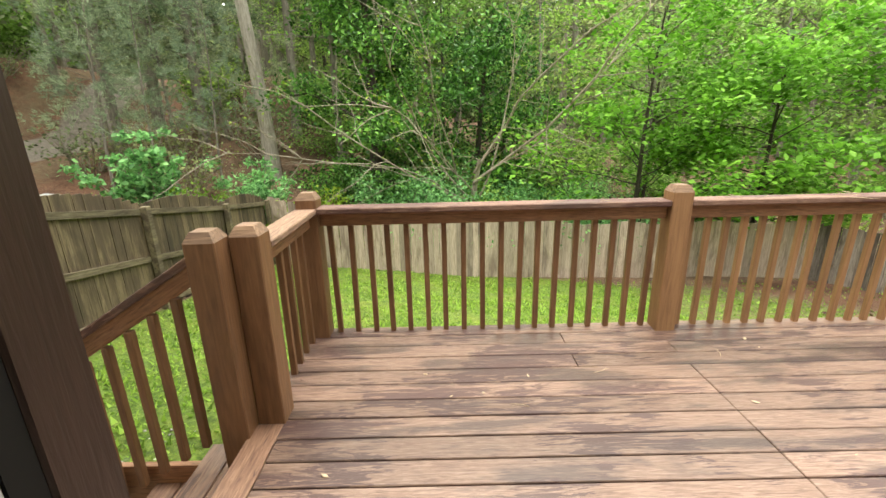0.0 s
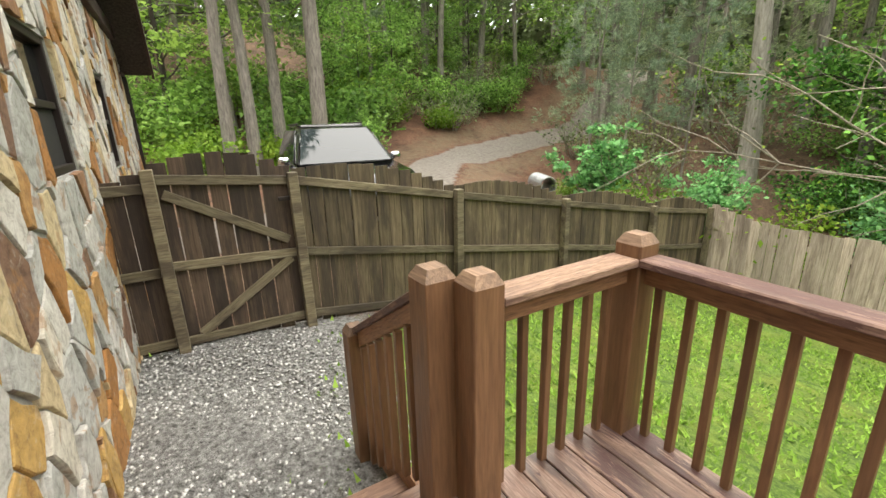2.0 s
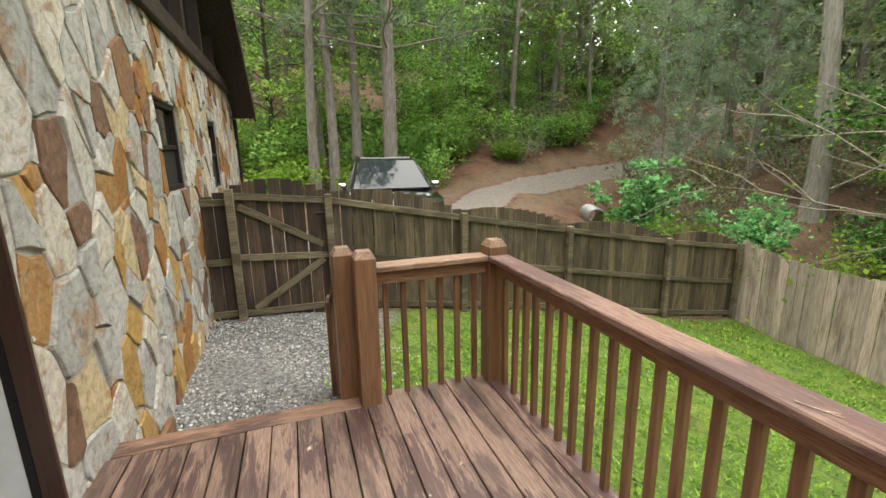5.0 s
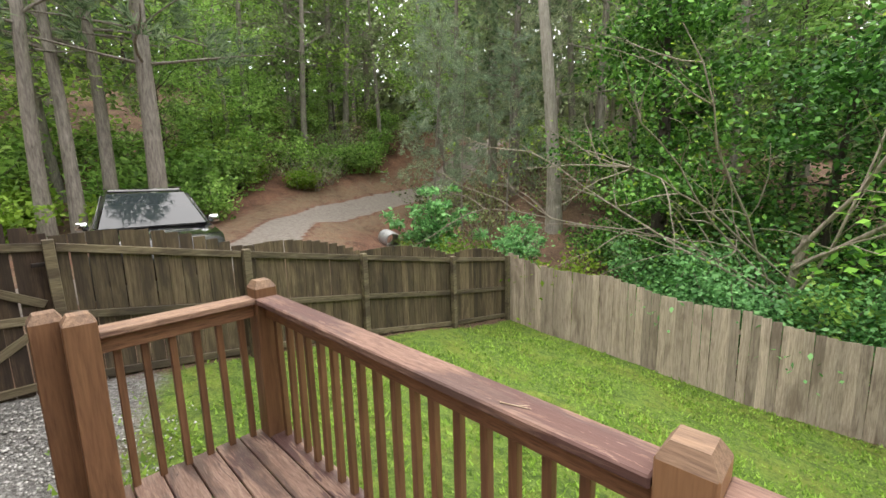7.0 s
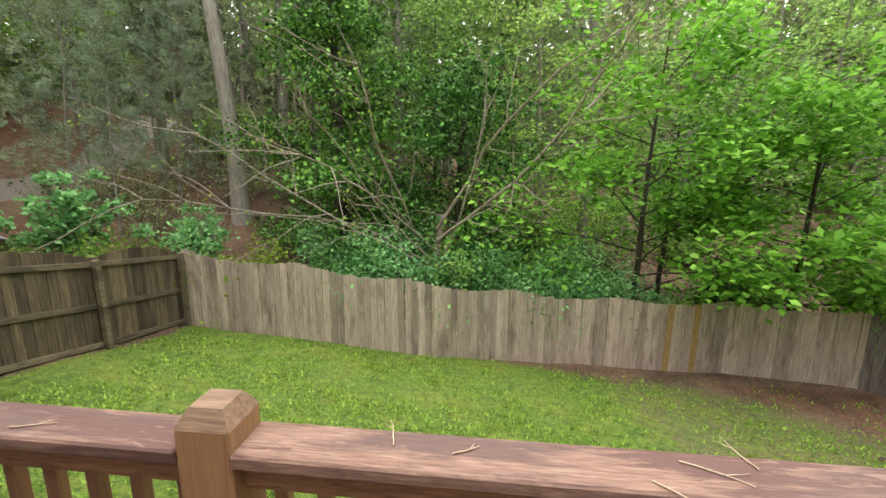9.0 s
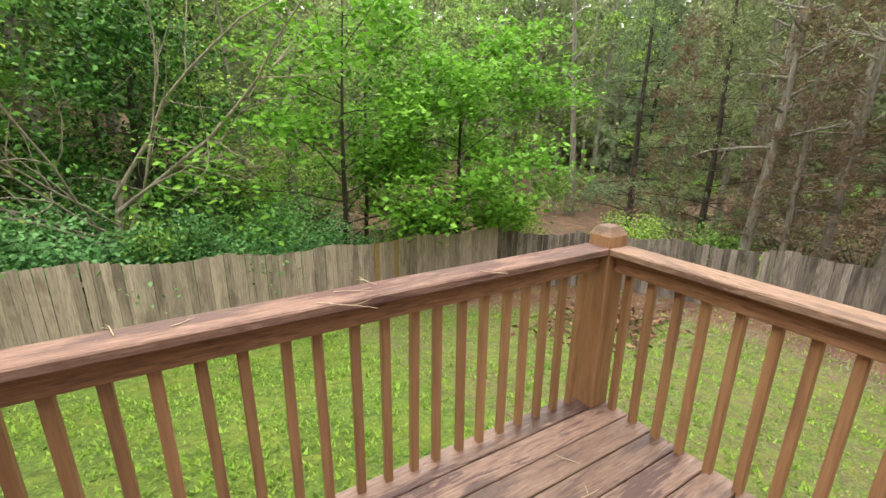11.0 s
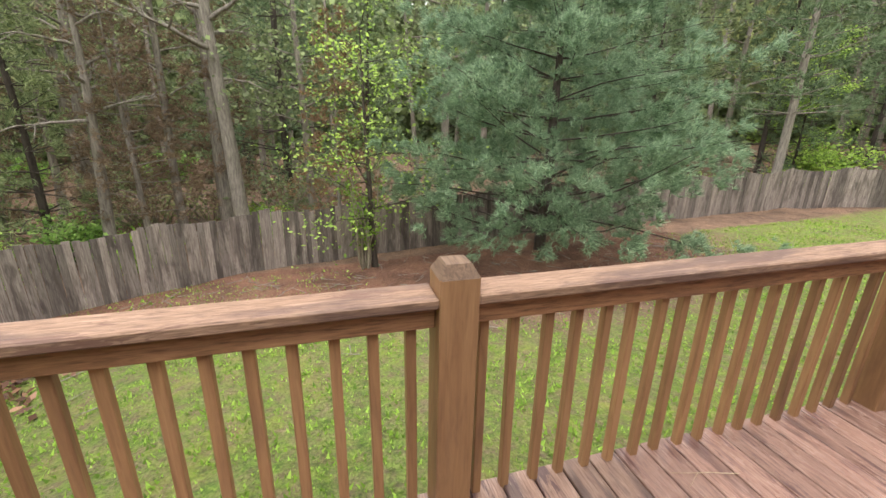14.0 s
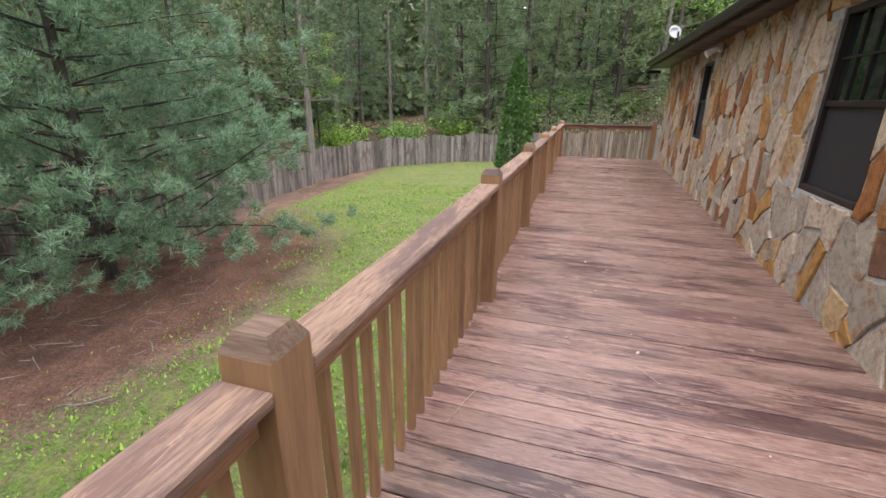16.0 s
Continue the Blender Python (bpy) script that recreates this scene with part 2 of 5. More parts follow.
LEAF_DEAD = leaf_material("dead_pine_needle", (0.16, 0.105, 0.075), (0.25, 0.17, 0.125), (0.36, 0.26, 0.19), 0.3)
NEEDLE = leaf_material("white_pine_needle", (0.11, 0.19, 0.125), (0.29, 0.42, 0.285), (0.52, 0.62, 0.46), 0.45)
NEEDLE_SOFT = leaf_material("young_pine_needle", (0.2, 0.27, 0.19), (0.34, 0.43, 0.31), (0.5, 0.58, 0.44), 0.5)
NEEDLE_FAR = leaf_material("woodland_pine_needle", (0.11, 0.165, 0.10), (0.22, 0.30, 0.18), (0.37, 0.45, 0.29), 0.45)
CEDAR = leaf_material("cedar_leaf", (0.07, 0.14, 0.04), (0.12, 0.22, 0.06), (0.19, 0.31, 0.1), 0.3)
GRASS = leaf_material("grass_blade", (0.10, 0.205, 0.025), (0.205, 0.355, 0.05), (0.34, 0.52, 0.11), 0.45)


LEAF_HEAP = leaf_material("dead_leaf", (0.06, 0.028, 0.02), (0.13, 0.065, 0.045), (0.25, 0.15, 0.11), 0.1)


def bark(name, dark, light):
    m, nt, b = mat(name, 0.9)
    v = vec_node(nt, position(nt), (9, 9, 1.6))
    n = noise_node(nt, v, 2.0, 6, 0.7, 0.4)
    nt.links.new(ramp_node(nt, n, [(0.32, dark), (0.68, light)]), b.inputs["Base Color"])
    bump(nt, b, n, 0.9, 0.03)
    return m


BARK = bark("grey_bark", (0.12, 0.105, 0.09), (0.37, 0.335, 0.285))
BARK_DARK = bark("dark_bark", (0.028, 0.022, 0.018), (0.09, 0.072, 0.058))
BARK_PALE = bark("pale_bark", (0.22, 0.20, 0.17), (0.52, 0.475, 0.41))
TWIG = bark("twig_bark", (0.17, 0.145, 0.11), (0.42, 0.37, 0.295))
METAL_DARK, nt, b = mat("dark_bronze_frame", 0.45, 0.3, (0.028, 0.02, 0.018))
RUBBER, nt, b = mat("black_weatherstrip", 0.7, 0, (0.006, 0.006, 0.006))
WHITE, nt, b = mat("white_paint", 0.5, 0, (0.72, 0.74, 0.75))
nt.links.new(ramp_node(nt, noise_node(nt, position(nt), 9, 3), [(0.3, (0.66, 0.68, 0.69)), (0.7, (0.76, 0.78, 0.79))]), b.inputs["Base Color"])
GLASS, nt, b = mat("window_glass", 0.03, 0, (0.012, 0.014, 0.014))
b.inputs["Specular IOR Level"].default_value = 0.8
bump(nt, b, noise_node(nt, position(nt), 3, 2), 0.05, 0.02)
SCREEN, nt, b = mat("insect_screen", 0.65, 0.1, (0.02, 0.019, 0.02))
nt.links.new(ramp_node(nt, noise_node(nt, position(nt), 300, 2), [(0.3, (0.012, 0.011, 0.012)), (0.7, (0.035, 0.033, 0.034))]), b.inputs["Base Color"])
SHINGLE, nt, b = mat("roof_shingle", 0.9)
nt.links.new(ramp_node(nt, noise_node(nt, position(nt), 30, 4), [(0.3, (0.03, 0.027, 0.025)), (0.7, (0.09, 0.08, 0.072))]), b.inputs["Base Color"])
PLASTER, nt, b = mat("interior_plaster", 0.85, 0, (0.6, 0.57, 0.52))
nt.links.new(ramp_node(nt, noise_node(nt, position(nt), 6, 3), [(0.3, (0.55, 0.52, 0.47)), (0.7, (0.64, 0.61, 0.56))]), b.inputs["Base Color"])
PAINT, nt, b = mat("black_car_paint", 0.12, 0.2, (0.012, 0.012, 0.014))
b.inputs["Coat Weight"].default_value = 0.8
nt.links.new(range_node(nt, noise_node(nt, position(nt), 4, 4), 0.3, 0.7, 0.1, 0.25), b.inputs["Roughness"])
CAR_GLASS, nt, b = mat("car_glass", 0.02, 0, (0.02, 0.024, 0.026))
b.inputs["Specular IOR Level"].default_value, b.inputs["Coat Weight"].default_value = 0.55, 0.0
b.inputs["Base Color"].default_value = (0.02, 0.026, 0.03, 1)
CHROME, nt, b = mat("chrome", 0.12, 1.0, (0.75, 0.76, 0.78))
TYRE, nt, b = mat("tyre_rubber", 0.85, 0, (0.015, 0.015, 0.015))
PIPE, nt, b = mat("galvanised_pipe", 0.5, 0.7, (0.4, 0.41, 0.42))
nt.links.new(ramp_node(nt, noise_node(nt, position(nt), 7, 4), [(0.3, (0.3, 0.3, 0.3)), (0.7, (0.5, 0.51, 0.52))]), b.inputs["Base Color"])

# the ground: lawn, pine straw, gravel, drive and woodland litter, mixed by weights on the mesh
GROUND, nt, b = mat("ground_earth", 0.95)
p = position(nt)


def weight(name):
    a = nt.nodes.new("ShaderNodeAttribute")
    a.attribute_name = name
    return a.outputs["Fac"]


def ragged(w, scale, lo=0.35, hi=0.65, amount=0.5):
    n = noise_node(nt, p, scale, 6, 0.7)
    a = nt.nodes.new("ShaderNodeMath")
    a.operation, a.inputs[1].default_value = "MULTIPLY_ADD", amount
    nt.links.new(n, a.inputs[0])
    nt.links.new(w, a.inputs[2])
    return range_node(nt, a.outputs[0], lo + amount / 2, hi + amount / 2)


n_mid, n_fine, n_big = noise_node(nt, p, 9, 6, 0.7), noise_node(nt, p, 26, 8, 0.82), noise_node(nt, p, 1.1, 6, 0.72)
litter = ramp_node(nt, n_fine, [(0.34, (0.05, 0.03, 0.02)), (0.5, (0.19, 0.115, 0.075)), (0.66, (0.42, 0.28, 0.19))])
straw = ramp_node(nt, n_fine, [(0.34, (0.05, 0.02, 0.012)), (0.5, (0.175, 0.085, 0.052)), (0.66, (0.38, 0.225, 0.145))])
lawn = ramp_node(nt, n_fine, [(0.34, (0.045, 0.10, 0.01)), (0.5, (0.135, 0.235, 0.03)), (0.66, (0.28, 0.40, 0.075))])
lawn = mix_node(nt, range_node(nt, n_big, 0.42, 0.66, 0, 0.5), lawn, (0.25, 0.28, 0.04))
lawn = mix_node(nt, 1.0, lawn, ramp_node(nt, noise_node(nt, p, 7, 4, 0.7), [(0.34, (0.5, 0.55, 0.5)), (0.5, (0.95, 0.95, 0.9)), (0.66, (1.25, 1.2, 1.2))]), "MULTIPLY")
thin = ramp_node(nt, n_fine, [(0.36, (0.10, 0.068, 0.04)), (0.64, (0.32, 0.235, 0.15))])
grav = ramp_node(nt, noise_node(nt, p, 24, 8, 0.85), [(0.38, (0.06, 0.056, 0.05)), (0.48, (0.235, 0.23, 0.215)), (0.62, (0.52, 0.51, 0.49))])
road = ramp_node(nt, n_mid, [(0.3, (0.17, 0.145, 0.125)), (0.7, (0.34, 0.30, 0.265))])
straw = mix_node(nt, 1.0, straw, ramp_node(nt, n_big, [(0.35, (0.5, 0.46, 0.44)), (0.52, (0.95, 0.93, 0.92)), (0.66, (1.25, 1.22, 1.2))]), "MULTIPLY")
litter = mix_node(nt, 1.0, litter, ramp_node(nt, n_big, [(0.35, (0.5, 0.5, 0.48)), (0.55, (1.0, 1.0, 1.0)), (0.68, (1.3, 1.25, 1.2))]), "MULTIPLY")
col = mix_node(nt, ragged(weight("straw"), 2.5), litter, straw)
col = mix_node(nt, ragged(weight("thin"), 4.0, 0.3, 0.7, 0.9), col, thin)
col = mix_node(nt, ragged(weight("lawn"), 5.0, 0.3, 0.7, 0.9), col, lawn)
col = mix_node(nt, ragged(weight("gravel"), 3.0, 0.3, 0.7, 0.8), col, grav)
col = mix_node(nt, ragged(weight("road"), 2.0), col, road)
nt.links.new(col, b.inputs["Base Color"])
bump(nt, b, n_fine, 1.0, 0.05)


# ---- helpers for building ----
def make_mesh(name, verts, faces, material=None, smooth=False):
    me = bpy.data.meshes.new(name)
    if isinstance(verts, np.ndarray) and isinstance(faces, np.ndarray):
        k = faces.shape[1]
        me.vertices.add(len(verts))
        me.vertices.foreach_set("co", verts.astype(np.float32).ravel())
        me.loops.add(faces.size)
        me.loops.foreach_set("vertex_index", faces.astype(np.int32).ravel())
        me.polygons.add(len(faces))
        me.polygons.foreach_set("loop_start", np.arange(0, faces.size, k, dtype=np.int32))
        me.update(calc_edges=True)
    else:
        me.from_pydata([tuple(v) for v in verts], [], [tuple(f) for f in faces])
    if smooth:
        me.polygons.foreach_set("use_smooth", [True] * len(me.polygons))
    if material:
        me.materials.append(material)
    me.update()
    return me


def child(name, me, parent, m=None, label=""):
    """One mesh object under a thing or a part, placed by m in the parent's frame."""
    ob = new(name, me)
    ob.parent = parent
    if m is not None:
        ob.matrix_basis = m
    if label:
        tagged(ob, label)
    return ob


def part(name, bm, material, parent, label="", smooth=False, m=None):
    me = bpy.data.meshes.new(name)
    bm.to_mesh(me)
    bm.free()
    me.materials.append(material)
    if smooth:
        me.polygons.foreach_set("use_smooth", [True] * len(me.polygons))
    return child(name, me, parent, m, label)


def box_bm(x0, y0, z0, x1, y1, z1, bev=0.0):
    bm = bmesh.new()
    bmesh.ops.create_cube(bm, size=1.0)
    for v in bm.verts:
        v.co = Vector(((x0 + x1) / 2 + v.co.x * (x1 - x0), (y0 + y1) / 2 + v.co.y * (y1 - y0), (z0 + z1) / 2 + v.co.z * (z1 - z0)))
    if bev:
        bmesh.ops.bevel(bm, geom=bm.edges[:], offset=bev, segments=1, affect="EDGES")
    return bm


def box_mesh(name, size, material, bev=0.004, z0=None):
    """A bevelled box about the origin, or standing on z0."""
    x, y, z = (s / 2 for s in size)
    bm = box_bm(-x, -y, -z if z0 is None else z0, x, y, z if z0 is None else z0 + 2 * z, bev)
    me = bpy.data.meshes.new(name)
    bm.to_mesh(me)
    bm.free()
    me.materials.append(material)
    return me


def empty(name, m=None, label="", category="", group="", kind=""):
    ob = new(name)
    if m is not None:
        ob.matrix_basis = m
    return tagged(ob, label, category, group, kind)


def smoothstep(a, b, x):
    t = np.clip((np.asarray(x, float) - a) / (b - a), 0, 1)
    return t * t * (3 - 2 * t)


# ---- ground ----
LEVELS = [(-3, 1, -.47), (-1.5, 1.5, -.5), (-4.2, 2, -.5), (-4.2, 4, -.75), (-4.2, 5.84, -1.05), (-4.2, 8, -1.45), (-4.2, 9.87, -1.75), (.6, 10.4, -2.4),
          (4.1, 11.3, -2.85), (9, 11.2, -2.9), (13.9, 4, -2.65), (14.4, 1, -2.6), (13, -4.1, -2.25), (14, -16, -2.1), (10, -22, -1.72),
          (4, -22.3, -1.5), (0, -22, -1.4), (1, 3, -.85), (4, 3, -1.3), (1, 6.5, -1.6), (5.5, 7, -2.2), (6, -1.5, -1.7), (5, -11, -1.5), (-7.3, 3.5, -.15), (-7, 0, -.2),
          (-9.5, 10, -.45), (-10.9, 11.5, -.75), (-13.5, 7.5, .25), (-11.5, 10.2, -.1), (-14.8, 11.6, .28), (-16, 16, .6), (-17, 21, 1.1), (-14, 2.5, .15), (-16, 5.5, .4), (-18.2, 11.0, 1.6), (-19.5, 16, 2.3), (-6, 14, -.5), (-8, 18, 1.2), (-4, 17, .2),
          (-25, 2, 4.0), (-25, 11, 5.2), (-19, 22, 3.8), (-30, 32, 5), (-8, 26, 4.2), (4, 18, -2.6), (5, 34, -.5), (25, 5, -3.0), (25, 12, -3.4), (45, 8, -3),
          (20, -8, -2.6), (30, -30, -1), (6, -28, -.3), (0, -30, 1.2), (-6, -28, 2.2), (-3, -18, -.2), (-45, 10, 11), (-40, 40, 9), (0, 60, 3), (45, 45, -2), (60, -10, -2), (0, -60, 5), (-40, -40, 8)]
LV = np.array(LEVELS)
near_d = np.sqrt((LV[:, None, 0] - LV[None, :, 0]) ** 2 + (LV[:, None, 1] - LV[None, :, 1]) ** 2 + 1.5)
flat3 = np.column_stack([np.ones(len(LV)), LV[:, :2]])
LW = np.linalg.solve(np.block([[near_d, flat3], [flat3.T, np.zeros((3, 3))]]), np.concatenate([LV[:, 2], np.zeros(3)]))


def ground_z(x, y):
    x, y = np.atleast_1d(np.asarray(x, float)), np.atleast_1d(np.asarray(y, float))
    d = np.sqrt((x[:, None] - LV[:, 0]) ** 2 + (y[:, None] - LV[:, 1]) ** 2 + 1.5)
    z = d @ LW[:-3] + LW[-3] + LW[-2] * x + LW[-1] * y
    far = smoothstep(55, 90, np.hypot(x, y))
    return np.clip(z, -4.5, 13) * (1 - far) + 2.0 * far


def gz(x, y):
    return float(ground_z(x, y)[0])


FENCE_LINE = [(-4.2, 9.87), (0.6, 10.4), (4.1, 11.35), (7.3, 11.4), (9.6, 11.0), (12.2, 8.2), (13.9, 4.0), (14.5, 1.0), (15.2, -7.0), (15.2, -16.5), (13.6, -20.0), (10.2, -22.1), (5.0, -22.6), (-2.0, -22.6)]


DRIVE_LINE = np.array([(-7.2, -3.0), (-7.9, 3.5), (-10.2, 6.6), (-13.0, 8.9), (-14.8, 11.6), (-16.0, 16), (-17, 21), (-18, 28)])


def drive_distance(x, y):
    """Distance to the middle of the drive."""
    d = np.full(np.shape(x), 1e9)
    for a, c in zip(DRIVE_LINE[:-1], DRIVE_LINE[1:]):
        ab = c - a
        t = np.clip(((x - a[0]) * ab[0] + (y - a[1]) * ab[1]) / (ab @ ab), 0, 1)
        d = np.minimum(d, np.hypot(x - a[0] - t * ab[0], y - a[1] - t * ab[1]))
    return d


def ground_weights(x, y):
    """Weights of lawn, thin grass, pine straw, gravel and drive at a place."""
    inside = smoothstep(-4.3, -4.1, x) * (1 - smoothstep(13.2, 14.4, x)) * (1 - smoothstep(10.3, 11.2, y)) * smoothstep(-22.8, -22.2, y)
    ne = smoothstep(0, 1.6, (x - 7.2) * 0.62 + (y - 9.0) * 0.78)
    pine = 1 - smoothstep(2.6, 5.2, np.hypot((x - 12.6), (y + 3.2) * 0.75))
    east = smoothstep(9.5, 12.5, x - 0.12 * np.abs(y + 3)) * smoothstep(-12, -6, y)
    bare = np.clip(ne + pine + east, 0, 1)
    gravel = smoothstep(-3, -1, y) * (1 - smoothstep(-1.6, -0.9, x)) * smoothstep(-4.6, -4.1, x) * (1 - smoothstep(1.6, 3.2, y + 0.35 * (x + 3)))
    ex = smoothstep(3.0, 5.0, x)
    lawn = inside * (1 - bare) * (1 - gravel) * (1 - 0.46 * ex)
    thin = inside * np.clip(0.55 * ex * (1 - bare) + 0.3 * bare * (1 - pine) + 0.25 * gravel, 0, 0.9)
    d = drive_distance(x, y)
    drive = 1 - smoothstep(0.65, 1.05, d)
    verge = (1 - smoothstep(1.6, 4.0, d)) * (1 - drive) * (1 - inside)
    straw = np.clip(inside * bare + smoothstep(6, 9, -x) * 0.8 * (1 - smoothstep(2.5, 6.5, d)), 0, 1)
    lawn = np.maximum(lawn, 0.25 * inside * bare * (1 - pine))
    return dict(lawn=lawn, thin=np.maximum(thin, verge * 0.55), straw=straw, gravel=gravel, road=drive)


def axis_steps(lo, hi, step, far):
    inner = np.arange(lo, hi + 1e-6, step)
    out, s, v = [], step, hi
    while v < far:
        s *= 1.25
        v += s
        out.append(v)
    low, s, v = [], step, lo
    while v > -far:
        s *= 1.25
        v -= s
        low.append(v)
    return np.concatenate([low[::-1], inner, out])


gx, gy = axis_steps(-20, 18, 0.28, 900), axis_steps(-25, 15, 0.28, 900)
GX, GY = np.meshgrid(gx, gy)
fx, fy = GX.ravel(), GY.ravel()
fz = np.concatenate([ground_z(fx[i:i + 4000], fy[i:i + 4000]) for i in range(0, len(fx), 4000)])
rough_ground = np.array([noise.noise(Vector((a * 0.9, c * 0.9, 0))) * 0.05 + noise.noise(Vector((a * 3, c * 3, 5))) * 0.015 for a, c in zip(fx, fy)])
fz = fz + rough_ground
nx, ny = len(gx), len(gy)
ii = np.arange(nx * ny).reshape(ny, nx)
quads = np.stack([ii[:-1, :-1], ii[:-1, 1:], ii[1:, 1:], ii[1:, :-1]], -1).reshape(-1, 4)
gm = make_mesh("ground", np.stack([fx, fy, fz], 1), quads, GROUND, True)
for key, w in ground_weights(fx, fy).items():
    a = gm.attributes.new(key, "FLOAT", "POINT")
    a.data.foreach_set("value", np.ascontiguousarray(w, dtype=np.float32))
ground = tagged(new("ground", gm), "sloping yard of green lawn, gravel, pine straw and woodland litter", "ground", kind="structure")

# ---- deck ----
WALL_N = 0.55
EAST0, EAST1 = Vector((1.62, WALL_N, 0)), Vector((1.26, -11.4, 0))
DECK_W, DECK_E, DECK_N, DECK_S = -1.11, 4.02, 3.01, -11.75


def wall_x(y):
    return EAST0.x + (EAST1.x - EAST0.x) * (EAST0.y - y) / (EAST0.y - EAST1.y)


deck = empty("deck", None, "weathered brown wooden deck of long boards along the stone house", "deck", kind="structure")
PITCH, BOARD = 0.1455, 0.1380
deck_rng = random.Random(3)


def deck_board(x0, x1, y, material=DECK):
    L = x1 - x0
    bm = box_bm(-L / 2, -BOARD / 2, -0.032, L / 2, BOARD / 2, 0, 0.004)
    ob = part("board", bm, material, deck, m=pose((x0 + x1) / 2, y, deck_rng.uniform(-0.002, 0.002), 0, deck_rng.uniform(-.03, .03), deck_rng.uniform(-.05, .05)))
    return ob


y = DECK_N - 0.07
row = 0
while y > DECK_S:
    if y > WALL_N - 0.02:
        cut = 1.37 if row % 2 == 0 or row > 3 else 0.68
        deck_board(-0.965 if y < 1.9 else DECK_W, cut - 0.002, y, DECK_WORN)
        deck_board(cut + 0.002, DECK_E, y, DECK_WORN)
    else:
        deck_board(wall_x(y) - 0.02, DECK_E, y)
    y -= PITCH
    row += 1
# border along the head of the steps, and the rim under the deck
part("border_board", box_bm(-1.115, 0.58, -0.034, -0.969, 1.96, 0.003, 0.004), BORDER, deck)
part("rim_board", box_bm(DECK_W + .02, DECK_N - .06, -0.27, DECK_E - .02, DECK_N - 0.02, -0.036, 0.004), STAIN_RAIL, deck)
part("rim_board", box_bm(DECK_E - .06, DECK_S + .02, -0.27, DECK_E - 0.02, DECK_N - .065, -0.036, 0.004), STAIN_RAIL_Y, deck)
part("rim_board", box_bm(DECK_W + .02, 0.6, -0.27, DECK_W + .06, DECK_N - .065, -0.036, 0.004), STAIN_RAIL_Y, deck)
part("rim_board", box_bm(wall_x(DECK_S), DECK_S, -0.27, DECK_E - .065, DECK_S + 0.04, -0.036, 0.004), STAIN_RAIL, deck)

# ---- railing ----
railing = empty("deck_railing", None, "brown stained wooden deck railing with square balusters and chamfered posts", "railing")
RN, RW, RE, RS = 2.93, -1.03, 3.945, -11.68
CAP_TOP = 0.935


def post_mesh(name, w, z0, z1, material):
    bm = box_bm(-w / 2, -w / 2, z0, w / 2, w / 2, z1 - 0.045, 0)
    top = [f for f in bm.faces if f.normal.z > 0.9][0]
    bmesh.ops.inset_region(bm, faces=[top], thickness=w * 0.27, depth=0)
    for v in top.verts:
        v.co.z = z1
    bmesh.ops.bevel(bm, geom=[e for e in bm.edges if abs(e.verts[0].co.z - e.verts[1].co.z) > 0.3], offset=0.005, segments=1, affect="EDGES")
    me = bpy.data.meshes.new(name)
    bm.to_mesh(me)
    bm.free()
    me.materials.append(material)
    me.materials.append(POST_END)
    for f in me.polygons:
        f.material_index = 1 if f.normal.z > 0.3 else 0
    return me


POST_W = 0.135
post_me = post_mesh("post", POST_W, -0.3, 1.035, POST)
post_dark_me = post_mesh("post", POST_W, -0.3, 1.035, POST_DARK)
east_posts = [1.37, -1.06, -3.36, -5.65, -7.95]
places = [(RW, RN), (1.43, RN), (RE, RN)] + [(RE, q) for q in east_posts] + [(RE, RS), (1.42, RS), (RW, 2.03)]
for k, (a, c) in enumerate(places):
    child("post", post_dark_me if a < 0 else post_me, railing, pose(a, c, 0.003 * math.sin(k * 5), 0.25 * math.sin(k * 3), 0.25 * math.cos(k * 7), 0.8 * math.sin(k)))
baluster_me = box_mesh("baluster", (0.036, 0.036, 0.95), POST, 0.003, 0.0)
baluster_dark_me = box_mesh("baluster", (0.036, 0.036, 0.95), POST_DARK, 0.003, 0.0)
cut_rng = random.Random(8)


def rail_run(a, c, along, gap_a=POST_W / 2, gap_c=POST_W / 2, outward=1):
    """Rail cap, under-rail and balusters between two post centres along x or y."""
    i = 0 if along == "x" else 1
    lo, hi = min(a[i], c[i]) + gap_a, max(a[i], c[i]) - gap_c
    mid, L = (lo + hi) / 2, hi - lo
    other = a[1 - i]
    size = (L, 0.142, 0.038) if i == 0 else (0.142, L, 0.038)
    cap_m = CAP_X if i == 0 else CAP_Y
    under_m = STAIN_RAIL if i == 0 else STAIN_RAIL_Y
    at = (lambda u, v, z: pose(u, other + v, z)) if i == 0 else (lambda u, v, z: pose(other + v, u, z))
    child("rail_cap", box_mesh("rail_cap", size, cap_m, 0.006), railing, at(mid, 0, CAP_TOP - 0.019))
    s2 = (L, 0.036, 0.088) if i == 0 else (0.036, L, 0.088)
    child("under_rail", box_mesh("under_rail", s2, under_m, 0.003), railing, at(mid, 0.0, CAP_TOP - 0.038 - 0.046))
    count = round(L / 0.128)
    for k in range(count):
        u = lo + (k + 0.5) * L / count + cut_rng.uniform(-.006, .006)
        m = at(u, outward * 0.037, -0.11) @ pose(0, 0, 0, cut_rng.uniform(-.5, .5), cut_rng.uniform(-.5, .5), cut_rng.uniform(-3, 3))
        child("baluster", baluster_dark_me if m.translation.x < 1.4 else baluster_me, railing, m)


